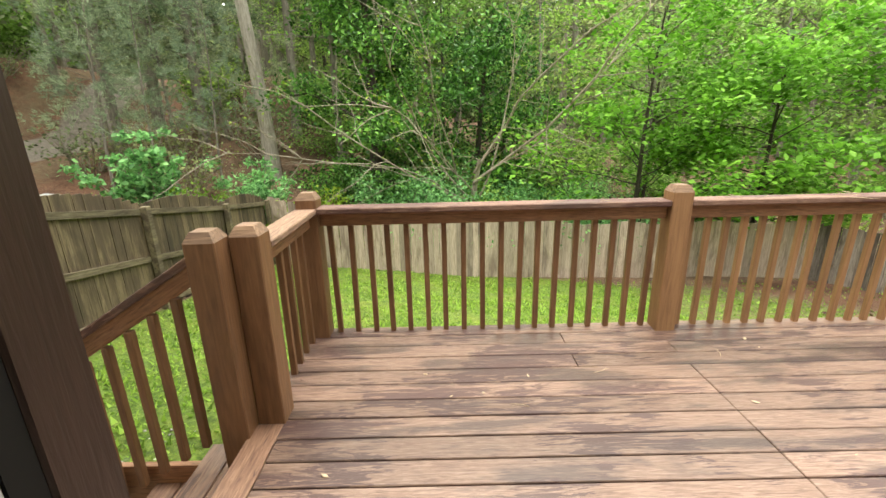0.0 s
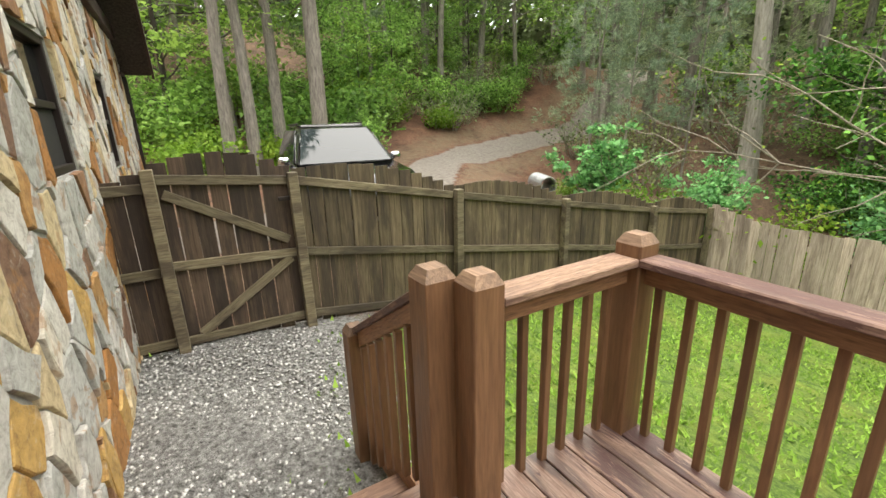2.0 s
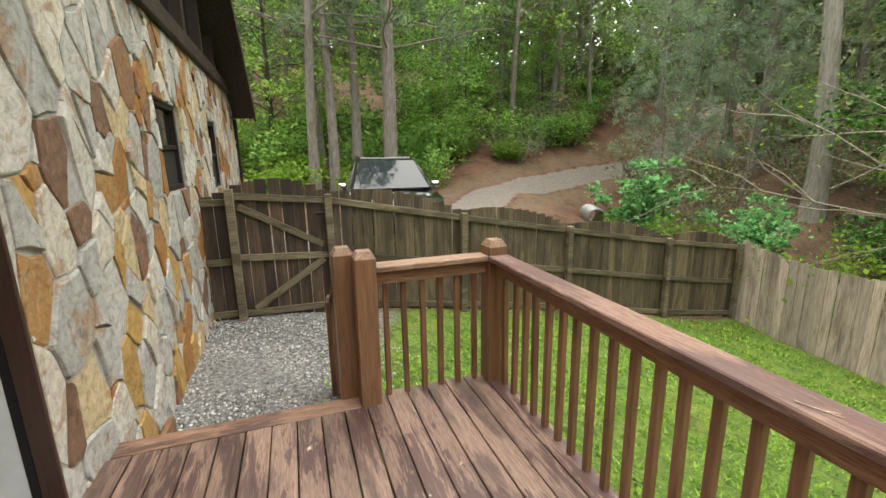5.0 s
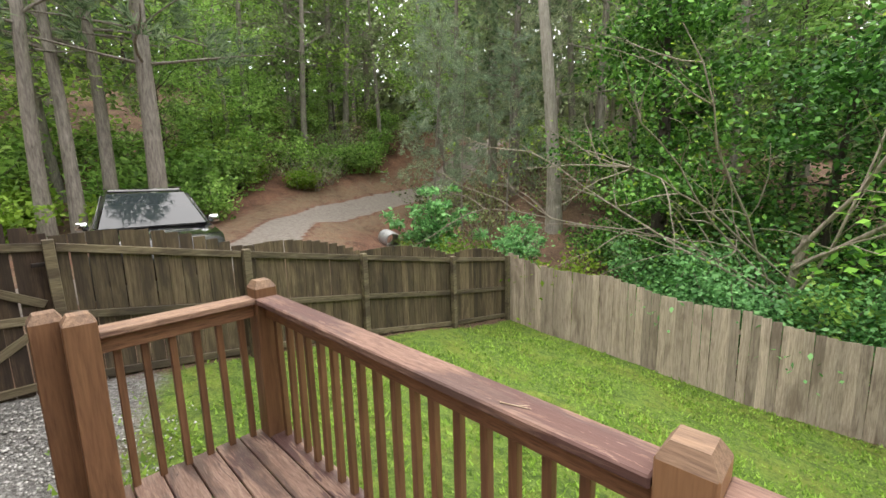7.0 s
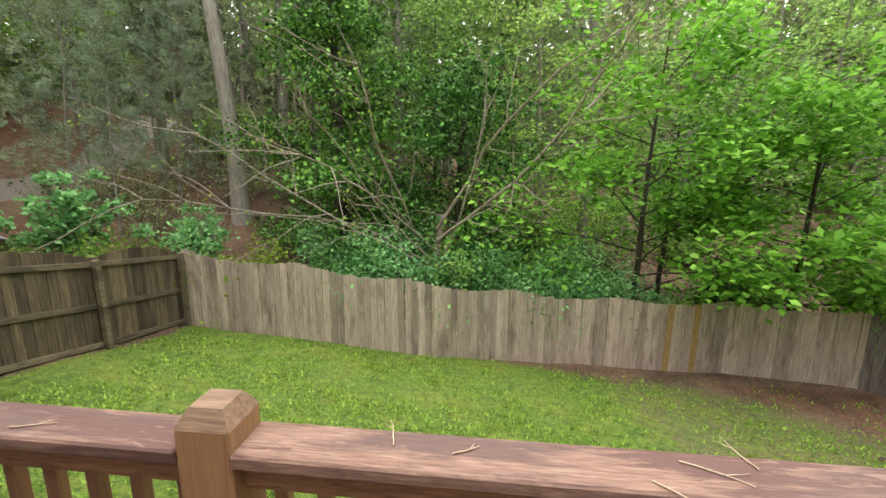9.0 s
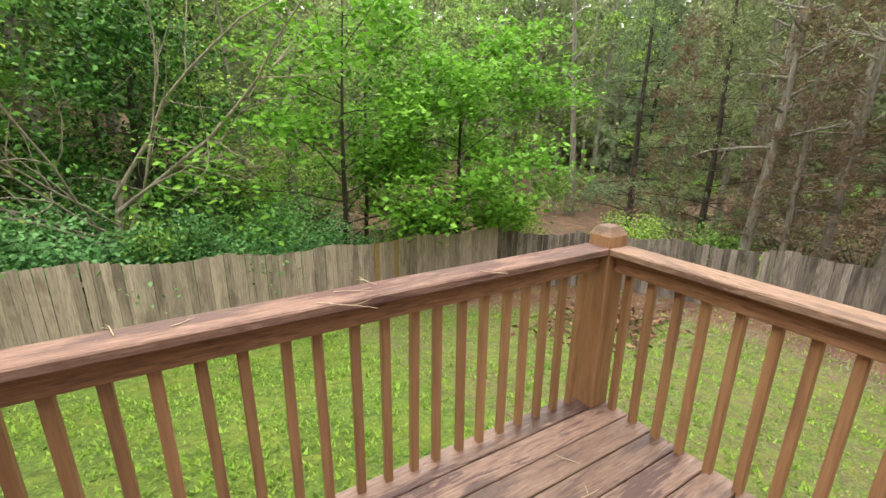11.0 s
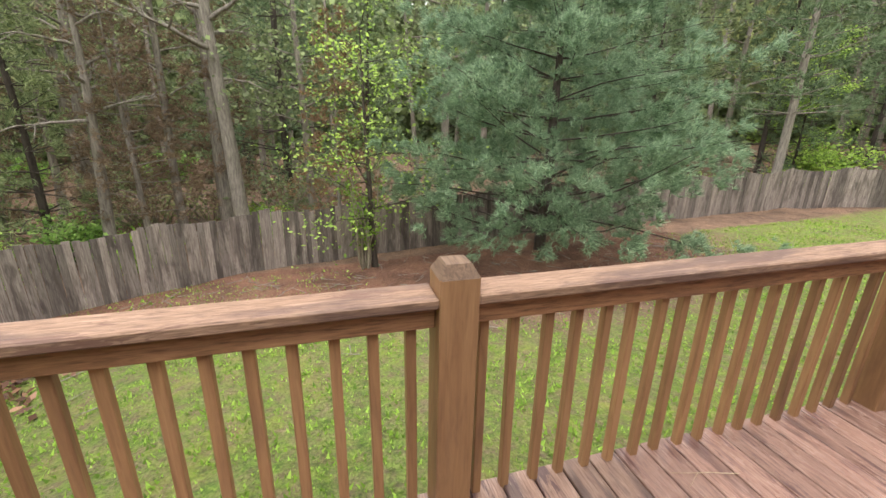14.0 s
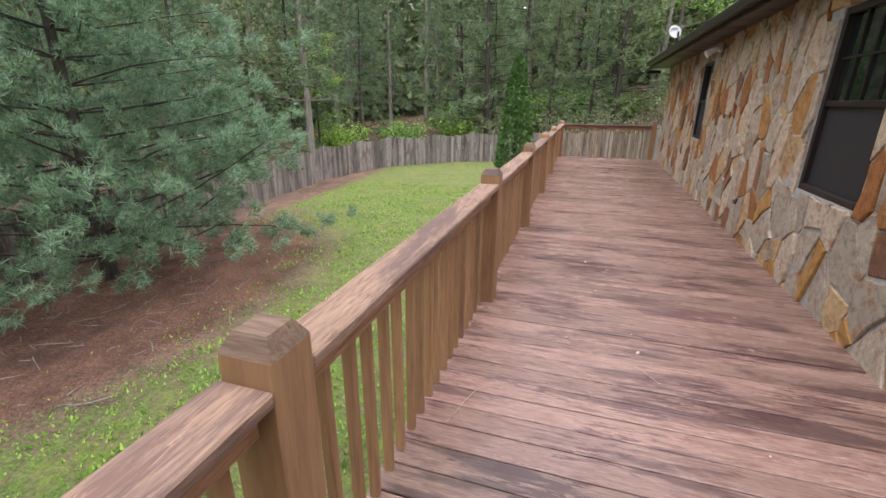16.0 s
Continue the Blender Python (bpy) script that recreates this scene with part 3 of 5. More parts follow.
rail_run((RW, RN), (1.43, RN), "x")
rail_run((1.43, RN), (RE, RN), "x")
rail_run((RW, 2.03), (RW, RN), "y", outward=-1)
ys = [RN] + east_posts + [RS]
for a, c in zip(ys[:-1], ys[1:]):
    rail_run((RE, c), (RE, a), "y")
rail_run((1.42, RS), (RE, RS), "x", outward=-1)

# ---- steps down to the gravel ----
steps = empty("deck_steps", pose(0, 0, 0), "brown wooden steps with a sloping handrail down to gravel", "steps")
for k in range(2):
    x1 = -1.118 - 0.28 * k
    z = -0.165 * (k + 1)
    for j in range(2):
        part("tread", box_bm(x1 - 0.138 * (j + 1), 0.64, z - 0.036, x1 - 0.138 * j - 0.004, 2.02, z, 0.004), BORDER, steps)
    part("riser", box_bm(x1 - 0.276, 0.66, z - 0.17, x1 - 0.256, 2.0, z - 0.038, 0.002), STAIN_RAIL_Y, steps)
child("newel_post", post_dark_me, steps, pose(RW - 0.137, 1.918, 0.004, 0, 0, 1), "thick brown post beside the rail post")
low_me = post_mesh("lower_post", 0.12, -0.62, 0.42, POST_DARK)
child("lower_post", low_me, steps, pose(-2.1, 1.895, 0, 0, 0, -1))
slope = math.atan2(0.58, 2.1 - 1.17)
run = math.hypot(0.58, 0.93) - 0.03
for nm, (w, h), dz, mt in (("hand_rail", (0.085, 0.036), 0.02, CAP_X), ("under_rail", (0.036, 0.085), -0.045, STAIN_RAIL)):
    me = box_mesh(nm, (run - 0.06, w, h), mt, 0.004)
    child(nm, me, steps, pose((-2.1 - 1.17) / 2, 1.91, 0.645 + dz, 0, -math.degrees(slope), 0))
for k in range(6):
    u = (k + 0.7) / 6.4
    x = -1.25 - u * 0.78
    top = 0.85 - u * 0.50
    me = box_mesh("baluster", (0.036, 0.036, 0.80), POST_DARK, 0.003, 0.0)
    child("baluster", me, steps, pose(x, 1.89, top - 0.86))
part("stringer", box_bm(-2.05, 1.93, -0.5, -1.12, 1.965, -0.22, 0.003), STAIN_RAIL, steps)
part("stringer", box_bm(-1.7, 0.66, -0.5, -1.12, 0.70, -0.22, 0.003), STAIN_RAIL, steps)

# ---- house ----
HOUSE_W, HOUSE_S, RIDGE_X, RIDGE_Z, EAVE_Z = -8.9, -11.4, -3.65, 5.55, 2.62


def slab_with_openings(name, cuts_u, cuts_z, holes, thick, material, place):
    """A thick wall in its own frame (u along, v outwards, z up) with rectangular holes, as one mesh."""
    bm = bmesh.new()
    us = sorted(set(cuts_u + [h[0] for h in holes] + [h[1] for h in holes]))
    zs = sorted(set(cuts_z + [h[2] for h in holes] + [h[3] for h in holes]))
    grid = {}

    def vert(u, v, z):
        key = (round(u, 4), v, round(z, 4))
        if key not in grid:
            grid[key] = bm.verts.new((u, v, z))
        return grid[key]

    def solid(i, j):
        if not (0 <= i < len(us) - 1 and 0 <= j < len(zs) - 1):
            return False
        u, z = (us[i] + us[i + 1]) / 2, (zs[j] + zs[j + 1]) / 2
        return not any(h[0] < u < h[1] and h[2] < z < h[3] for h in holes)

    for i in range(len(us) - 1):
        for j in range(len(zs) - 1):
            if not solid(i, j):
                continue
            a, c, d, e = us[i], us[i + 1], zs[j], zs[j + 1]
            bm.faces.new([vert(a, 0, d), vert(c, 0, d), vert(c, 0, e), vert(a, 0, e)])
            bm.faces.new([vert(a, -thick, e), vert(c, -thick, e), vert(c, -thick, d), vert(a, -thick, d)])
            for di, dj, q in ((-1, 0, ((a, d), (a, e))), (1, 0, ((c, e), (c, d))), (0, -1, ((c, d), (a, d))), (0, 1, ((a, e), (c, e)))):
                if not solid(i + di, j + dj):
                    (u0, z0), (u1, z1) = q
                    bm.faces.new([vert(u0, 0, z0), vert(u0, -thick, z0), vert(u1, -thick, z1), vert(u1, 0, z1)])
    bmesh.ops.recalc_face_normals(bm, faces=bm.faces[:])
    me = bpy.data.meshes.new(name)
    bm.to_mesh(me)
    bm.free()
    me.materials.append(material)
    ob = new(name, me)
    ob.matrix_basis = place
    return ob


def clip_poly(poly, nx_, ny_, c):
    """Keep the part of a polygon with nx*x + ny*y <= c."""
    out = []
    for k, p0 in enumerate(poly):
        p1 = poly[(k + 1) % len(poly)]
        d0, d1 = nx_ * p0[0] + ny_ * p0[1] - c, nx_ * p1[0] + ny_ * p1[1] - c
        if d0 <= 0:
            out.append(p0)
        if d0 * d1 < 0:
            t = d0 / (d0 - d1)
            out.append((p0[0] + t * (p1[0] - p0[0]), p0[1] + t * (p1[1] - p0[1])))
    return out


def inset(poly, d):
    cx = sum(p[0] for p in poly) / len(poly)
    cy = sum(p[1] for p in poly) / len(poly)
    out = list(poly)
    for k, p0 in enumerate(poly):
        p1 = poly[(k + 1) % len(poly)]
        ex, ey = p1[0] - p0[0], p1[1] - p0[1]
        L = math.hypot(ex, ey)
        if L < 1e-5:
            continue
        ox, oy = ey / L, -ex / L
        if ox * (p0[0] - cx) + oy * (p0[1] - cy) < 0:
            ox, oy = -ox, -oy
        out = clip_poly(out, ox, oy, ox * p0[0] + oy * p0[1] - d)
        if len(out) < 3:
            return []
    clean = []
    for p0 in out:
        if not clean or math.hypot(p0[0] - clean[-1][0], p0[1] - clean[-1][1]) > 0.006:
            clean.append(p0)
    return clean if len(clean) >= 3 else []


def stone_face(wall, u0, u1, z0, z1, holes, near, seed, cw=0.125, ch=0.21, faces_of=(STONE, STONE_REST)):
    """Irregular flat field stones on a wall, proud of recessed mortar; the nearest are parts, the rest one joined part."""
    rng = random.Random(seed)
    seeds = []
    nu, nz = int((u1 - u0) / cw), int((z1 - z0) / ch)
    for i in range(-1, nu + 2):
        for j in range(-1, nz + 2):
            seeds.append((u0 + (i + 0.5 + 0.5 * (j % 2) + rng.uniform(-.48, .48)) * cw, z0 + (j + 0.5 + rng.uniform(-.48, .48)) * ch, rng.uniform(-0.035, 0.035)))
    seeds = [q for q in seeds if rng.random() > 0.27]
    made = []
    for k, (su, sz, sw) in enumerate(seeds):
        poly = [(su - .6, sz - .8), (su + .6, sz - .8), (su + .6, sz + .8), (su - .6, sz + .8)]
        for q, (tu, tz, tw) in enumerate(seeds):
            if q == k or abs(tu - su) > 0.75 or abs(tz - sz) > 1.0:
                continue
            a, c = (tu - su) * 2.0, (tz - sz) * 1.0
            tilt = 0.25 * math.sin(su * 1.7 + sz * 2.3)
            a, c = a + tilt * c * 0.5, c + tilt * a * 0.5
            mu, mz = (su + tu) / 2, (sz + tz) / 2
            poly = clip_poly(poly, a, c, a * mu + c * mz + sw - tw)
            if len(poly) < 3:
                break
        if len(poly) < 3:
            continue
        for nx_, ny_, c in ((-1, 0, -u0), (1, 0, u1), (0, -1, -z0), (0, 1, z1)):
            poly = clip_poly(poly, nx_, ny_, c)
        for h in holes:
            if len(poly) < 3:
                break
            us, zs = [p[0] for p in poly], [p[1] for p in poly]
            if max(us) > h[0] and min(us) < h[1] and max(zs) > h[2] and min(zs) < h[3]:
                mu, mz = sum(us) / len(us), sum(zs) / len(zs)
                gaps = [(h[0] - mu, (1, 0, h[0])), (mu - h[1], (-1, 0, -h[1])), (h[2] - mz, (0, 1, h[2])), (mz - h[3], (0, -1, -h[3]))]
                poly = clip_poly(poly, *max(gaps)[1])
        if len(poly) < 3:
            continue
        base = inset(poly, rng.uniform(0.003, 0.009))
        if not base:
            continue
        rough_base = []
        for q, p0 in enumerate(base):
            p1 = base[(q + 1) % len(base)]
            rough_base.append(p0)
            L = math.hypot(p1[0] - p0[0], p1[1] - p0[1])
            if L > 0.09:
                t = rng.uniform(.35, .65)
                off = rng.uniform(-.09, .04) * L
                cx = sum(p[0] for p in base) / len(base)
                cz = sum(p[1] for p in base) / len(base)
                mu, mz = p0[0] + t * (p1[0] - p0[0]), p0[1] + t * (p1[1] - p0[1])
                d = math.hypot(mu - cx, mz - cz) or 1
                rough_base.append((mu + (mu - cx) / d * off, mz + (mz - cz) / d * off))
        base = rough_base
        cu, cz = sum(p[0] for p in base) / len(base), sum(p[1] for p in base) / len(base)
        depth = rng.uniform(0.008, 0.028)
        su_, sz_ = rng.uniform(-.06, .06), rng.uniform(-.05, .05)
        n_ = len(base)
        verts = [(p[0] - cu, 0.001, p[1] - cz) for p in base]
        verts += [((p[0] - cu) * 0.985, depth * 0.75 + su_ * (p[0] - cu) + sz_ * (p[1] - cz), (p[1] - cz) * 0.985) for p in base]
        verts += [((p[0] - cu) * 0.93, depth + su_ * (p[0] - cu) + sz_ * (p[1] - cz) + rng.uniform(-.004, .004), (p[1] - cz) * 0.94) for p in base]
        faces = []
        for r in (0, 1):
            for q in range(n_):
                q2 = (q + 1) % n_
                faces.append((r * n_ + q, r * n_ + q2, (r + 1) * n_ + q2, (r + 1) * n_ + q))
        faces.append(tuple(range(2 * n_, 3 * n_)))
        made.append((near(cu, cz), cu, cz, verts, faces))
    made.sort(key=lambda q: q[0])
    for _, cu, cz, verts, faces in made[:290]:
        child("stone", make_mesh("stone", verts, faces, faces_of[0]), wall, pose(cu, 0, cz))
    V, F = [], []
    for _, cu, cz, verts, faces in made[290:]:
        o = len(V)
        V += [(a + cu, c, d + cz) for a, c, d in verts]
        F += [tuple(o + i for i in f) for f in faces]
    if V:
        tagged(child("stone_facing", make_mesh("stone_facing", V, F, faces_of[1]), wall), kind="stuff")


# north wall
# local x runs east, so openings are given as u measured from the west end
W0 = HOUSE_W
nh = [(-0.565 - W0, 0.85 - W0, -0.02, 2.06), (-3.80 - W0, -3.02 - W0, 1.30, 2.15), (-6.32 - W0, -5.60 - W0, 1.17, 2.16)]
wall_north = slab_with_openings("wall_north", [0, 1.60 - W0], [-0.9, 2.9], nh, 0.24, MORTAR, pose(W0, WALL_N, 0))
tagged(wall_north, "gable wall of ochre, grey and brown field stone with mortar", "wall", kind="structure")
stone_face(wall_north, 0, 1.60 - W0, -0.9, 2.86, nh, lambda u, z: abs(u + W0 + 1.7), 4)

edir = EAST1 - EAST0
EL = edir.length
ang = math.degrees(math.atan2(edir.y, edir.x))


def east_u(y):
    return (EAST0.y - y) / (EAST0.y - EAST1.y) * EL


EAST_M = pose(EAST0.x, EAST0.y, 0, 0, 0, ang)
eh = [(east_u(-1.45), east_u(-2.40), 0.81, 2.19), (east_u(-6.5), east_u(-7.25), 0.92, 2.19)]
wall_east = slab_with_openings("wall_east", [0.0, EL], [-1.6, 2.66], eh, 0.24, MORTAR, EAST_M)
tagged(wall_east, "long wall of ochre, tan and grey field stone beside the deck", "wall", kind="structure")
stone_face(wall_east, 0, EL, -0.05, 2.6, eh, lambda u, z: abs(u - 2.5), 9, 0.135, 0.215, (STONE_E, STONE_E_REST))


def window(name, m, w, h, muntins, label):
    """A dark single-hung window in an opening: frame, two sashes, glass above, insect screen below."""
    win = empty(name, m, label, "window", kind="structure")
    f = 0.05
    for q in ((-w / 2, -f, -h / 2, -w / 2 + f, .02, h / 2), (w / 2 - f, -f, -h / 2, w / 2, .02, h / 2),
              (-w / 2 + f, -f, h / 2 - f, w / 2 - f, .02, h / 2), (-w / 2 + f, -f, -h / 2, w / 2 - f, .022, -h / 2 + f), (-w / 2 + f, -f, -.022, w / 2 - f, .008, .022)):
        part("window_frame", box_bm(q[0], q[1], q[2], q[3], q[4], q[5], 0.004), METAL_DARK, win)
    part("pane", box_bm(-w / 2 + f, -.032, .022, w / 2 - f, -.026, h / 2 - f), GLASS, win, "reflecting upper glass")
    part("screen", box_bm(-w / 2 + f, -.022, -h / 2 + f, w / 2 - f, -.018, -.022), SCREEN, win, "black insect screen")
    part("pane", box_bm(-w / 2 + f, -.042, -h / 2 + f, w / 2 - f, -.036, -.022), GLASS, win)
    for k in range(muntins):
        x = -w / 2 + f + (w - 2 * f) * (k + 1) / (muntins + 1)
        part("muntin", box_bm(x - .008, -.026, .022, x + .008, -.012, h / 2 - f), METAL_DARK, win)
    if muntins:
        z = (h / 2 - f + .022) / 2
        part("muntin", box_bm(-w / 2 + f, -.0255, z - .008, w / 2 - f, -.0125, z + .008), METAL_DARK, win)
    return win


for k, h in enumerate(nh[1:]):
    window("window_%d" % (k + 1), pose(W0 + (h[0] + h[1]) / 2, WALL_N - 0.03, (h[2] + h[3]) / 2), h[1] - h[0] - .004, h[3] - h[2] - .004, 0,
           "dark-framed window with a black screen in stone wall")
for k, h in enumerate(eh):
    window("window_%d" % (k + 3), EAST_M @ pose((h[0] + h[1]) / 2, -0.03, (h[2] + h[3]) / 2, 0, 0, 0), h[1] - h[0] - .004, h[3] - h[2] - .004, 3 if k == 0 else 0,
           "dark-framed sash window with grid panes in stone wall")

# doorway with its brown jamb, black seal and white inner lining
door = empty("door_1", None, "open doorway with dark brown jambs and black seal", "doorway", kind="structure")
for sx, xa in ((-1, -0.565), (1, 0.85)):
    a, c = (xa, xa + 0.02) if sx < 0 else (xa - 0.02, xa)
    part("jamb", box_bm(a, .49, 0.0, c, .575, 2.06, 0.004), JAMB, door)
    part("seal", box_bm(a, .455, 0.0, c + (-.004 if sx < 0 else 0), .489, 2.06), RUBBER, door)
    part("lining", box_bm(a, .30, 0.0, c + (-.006 if sx < 0 else 0), .454, 2.06, 0.002), WHITE, door)
part("head", box_bm(-.54, .30, 2.0, .82, .575, 2.055, 0.004), JAMB, door)
part("threshold", box_bm(-.54, .29, -.034, .82, .575, .004, 0.004), METAL_DARK, door)

# band, gable glazing and roof
band = new("trim", None)
tagged(band, "dark brown timber band and gable window framing", "trim", kind="structure")
part("band_board", box_bm(HOUSE_W - .05, WALL_N - .24, 2.87, 1.66, WALL_N + .075, 3.06, 0.006), TRIM, band)
slope_z = lambda x: RIDGE_Z - abs(x - RIDGE_X) * (RIDGE_Z - EAVE_Z) / (1.78 - RIDGE_X)
mull = [-8.1, -7.0, -5.9, -4.8, RIDGE_X, -2.5, -1.4, -0.3, 0.75]
for x in mull:
    top = slope_z(x) - .1
    if top > 3.1:
        part("mullion", box_bm(x - .06, WALL_N - .2, 3.062, x + .06, WALL_N + .03, top, 0.004), TRIM, band)
for a, c in zip(mull[:-1], mull[1:]):
    za, zc = slope_z(a + .06) - .12, slope_z(c - .06) - .12
    v = [(a + .06, WALL_N - .1, 3.062), (c - .06, WALL_N - .1, 3.062), (c - .06, WALL_N - .1, zc), (a + .06, WALL_N - .1, za)]
    v += [(p[0], p[1] - .01, p[2]) for p in v]
    child("gable_pane", make_mesh("gable_pane", v, [(0, 1, 2, 3), (7, 6, 5, 4), (0, 4, 5, 1), (1, 5, 6, 2), (2, 6, 7, 3), (3, 7, 4, 0)], GLASS), band)
roof = empty("roof", None, "dark shingled gable roof with brown fascia and gutter", "roof", kind="structure")
for sx in (-1, 1):
    e = RIDGE_X + sx * (1.78 - RIDGE_X)
    bm = bmesh.new()
    th = 0.16
    q = [(RIDGE_X, RIDGE_Z), (e, EAVE_Z), (e, EAVE_Z - th), (RIDGE_X, RIDGE_Z - th)]
    lo = [bm.verts.new((a, HOUSE_S - .25, c)) for a, c in q]
    hi = [bm.verts.new((a, WALL_N + .42, c)) for a, c in q]
    bm.faces.new(lo)
    bm.faces.new(hi[::-1])
    for k in range(4):
        bm.faces.new([lo[k], hi[k], hi[(k + 1) % 4], lo[(k + 1) % 4]])
    bmesh.ops.recalc_face_normals(bm, faces=bm.faces[:])
    part("roof_slope", bm, SHINGLE, roof)
    bm = bmesh.new()
    q = [(RIDGE_X, RIDGE_Z + .03), (e + sx * .02, EAVE_Z + .03), (e + sx * .02, EAVE_Z - .22), (RIDGE_X, RIDGE_Z - .22)]
    lo = [bm.verts.new((a, WALL_N + .424, c)) for a, c in q]
    hi = [bm.verts.new((a, WALL_N + .46, c)) for a, c in q]
    bm.faces.new(lo)
    bm.faces.new(hi[::-1])
    for k in range(4):
        bm.faces.new([lo[k], hi[k], hi[(k + 1) % 4], lo[(k + 1) % 4]])
    bmesh.ops.recalc_face_normals(bm, faces=bm.faces[:])
    part("barge_board", bm, TRIM, roof)
    x0, x1 = sorted((e + sx * .004, e + sx * .09))
    part("gutter", box_bm(x0, HOUSE_S - .25, EAVE_Z - .15, x1, WALL_N + .40, EAVE_Z - .03, 0.02), METAL_DARK, roof, "dark brown gutter")
    x0, x1 = sorted((e - sx * .006, e - sx * .5))
    part("soffit", box_bm(x0, HOUSE_S - .2, EAVE_Z - .2, x1, WALL_N + .05, EAVE_Z - .165), TRIM, roof)
part("downspout", box_bm(HOUSE_W - .11, WALL_N - .02, -.3, HOUSE_W - .02, WALL_N + .07, EAVE_Z - .2, .012), METAL_DARK, roof, "dark brown downspout")
tagged(new("wall_west", box_mesh("wall_west", (.24, WALL_N - HOUSE_S - .26, 3.6), MORTAR, 0)), "stone west wall", "wall", kind="structure").location = (HOUSE_W + .12, (WALL_N + HOUSE_S) / 2 - .13, 0.9)
tagged(new("wall_south", box_mesh("wall_south", (EAST1.x - HOUSE_W - .3, .24, 4.0), MORTAR, 0)), "stone south wall", "wall", kind="structure").location = ((EAST1.x + HOUSE_W) / 2, HOUSE_S + .3, 0.6)
tagged(new("floor", box_mesh("floor", (10.2, WALL_N - HOUSE_S - .6, .1), PLASTER, 0)), "indoor floor", "floor", kind="structure").location = (-3.68, (WALL_N + HOUSE_S) / 2 - 0.05, -0.06)
tagged(new("ceiling", box_mesh("ceiling", (10.0, WALL_N - HOUSE_S - .8, .06), PLASTER, 0)), "plain indoor ceiling", "ceiling", kind="structure").location = (-3.7, (WALL_N + HOUSE_S) / 2, 2.45)

part("gutter_elbow", box_bm(1.50, HOUSE_S - .2, EAVE_Z - .33, 1.86, HOUSE_S - .12, EAVE_Z - .25, .02), METAL_DARK, roof)

# twin floodlight under the eave, and a dish on the roof
flood = empty("floodlight", EAST_M @ pose(east_u(-6.1), 0.06, 2.30, 0, 0, 0), "white twin-head security floodlight under the eave", "floodlight")
part("plate", box_bm(-.05, -.055, -.04, .05, 0.0, .04, .01), WHITE, flood)
for sx in (-1, 1):
    bm = bmesh.new()
    bmesh.ops.create_cone(bm, cap_ends=True, segments=14, radius1=.055, radius2=.03, depth=.12)
    part("lamp_head", bm, WHITE, flood, smooth=False, m=pose(sx * .1, .09, -.03, 60, sx * 20, 0))
    part("arm", box_bm(min(0, sx * .1), .0, -.012, max(0, sx * .1), .03, .012, .004), WHITE, flood)
dish = empty("satellite_dish", pose(1.35, HOUSE_S + .6, EAVE_Z + .24), "grey-white satellite dish on the roof edge", "satellite dish")
bm = bmesh.new()
bmesh.ops.create_uvsphere(bm, u_segments=20, v_segments=16, radius=0.29)
bmesh.ops.delete(bm, geom=[v for v in bm.verts if v.co.z > -0.232], context="VERTS")
bmesh.ops.solidify(bm, geom=bm.faces[:], thickness=0.012)
part("reflector", bm, PIPE, dish, smooth=True, m=pose(0, .2, .42, -70, 0, 20))
part("mast", box_bm(-.02, -.02, -.1, .02, .02, .34, .006), METAL_DARK, dish)

# ---- fences ----
board_shapes = {}


def board_mesh(material, w=0.137):
    key = (material.name, w)
    if key not in board_shapes:
        board_shapes[key] = box_mesh("fence_board", (w, 0.018, 1.0), material, 0.0, 0.0)
    return board_shapes[key]


frng = random.Random(21)
west_y = [0.91, 2.08, 3.98, 5.85, 8.0, 9.83]
west_top = [1.24, 1.13, 0.77, 0.44, 0.07, -0.19]
west_base = [-0.5, -0.5, -0.76, -1.05, -1.46, -1.74]


def lerp(y, ks, vs):
    return float(np.interp(y, ks, vs))


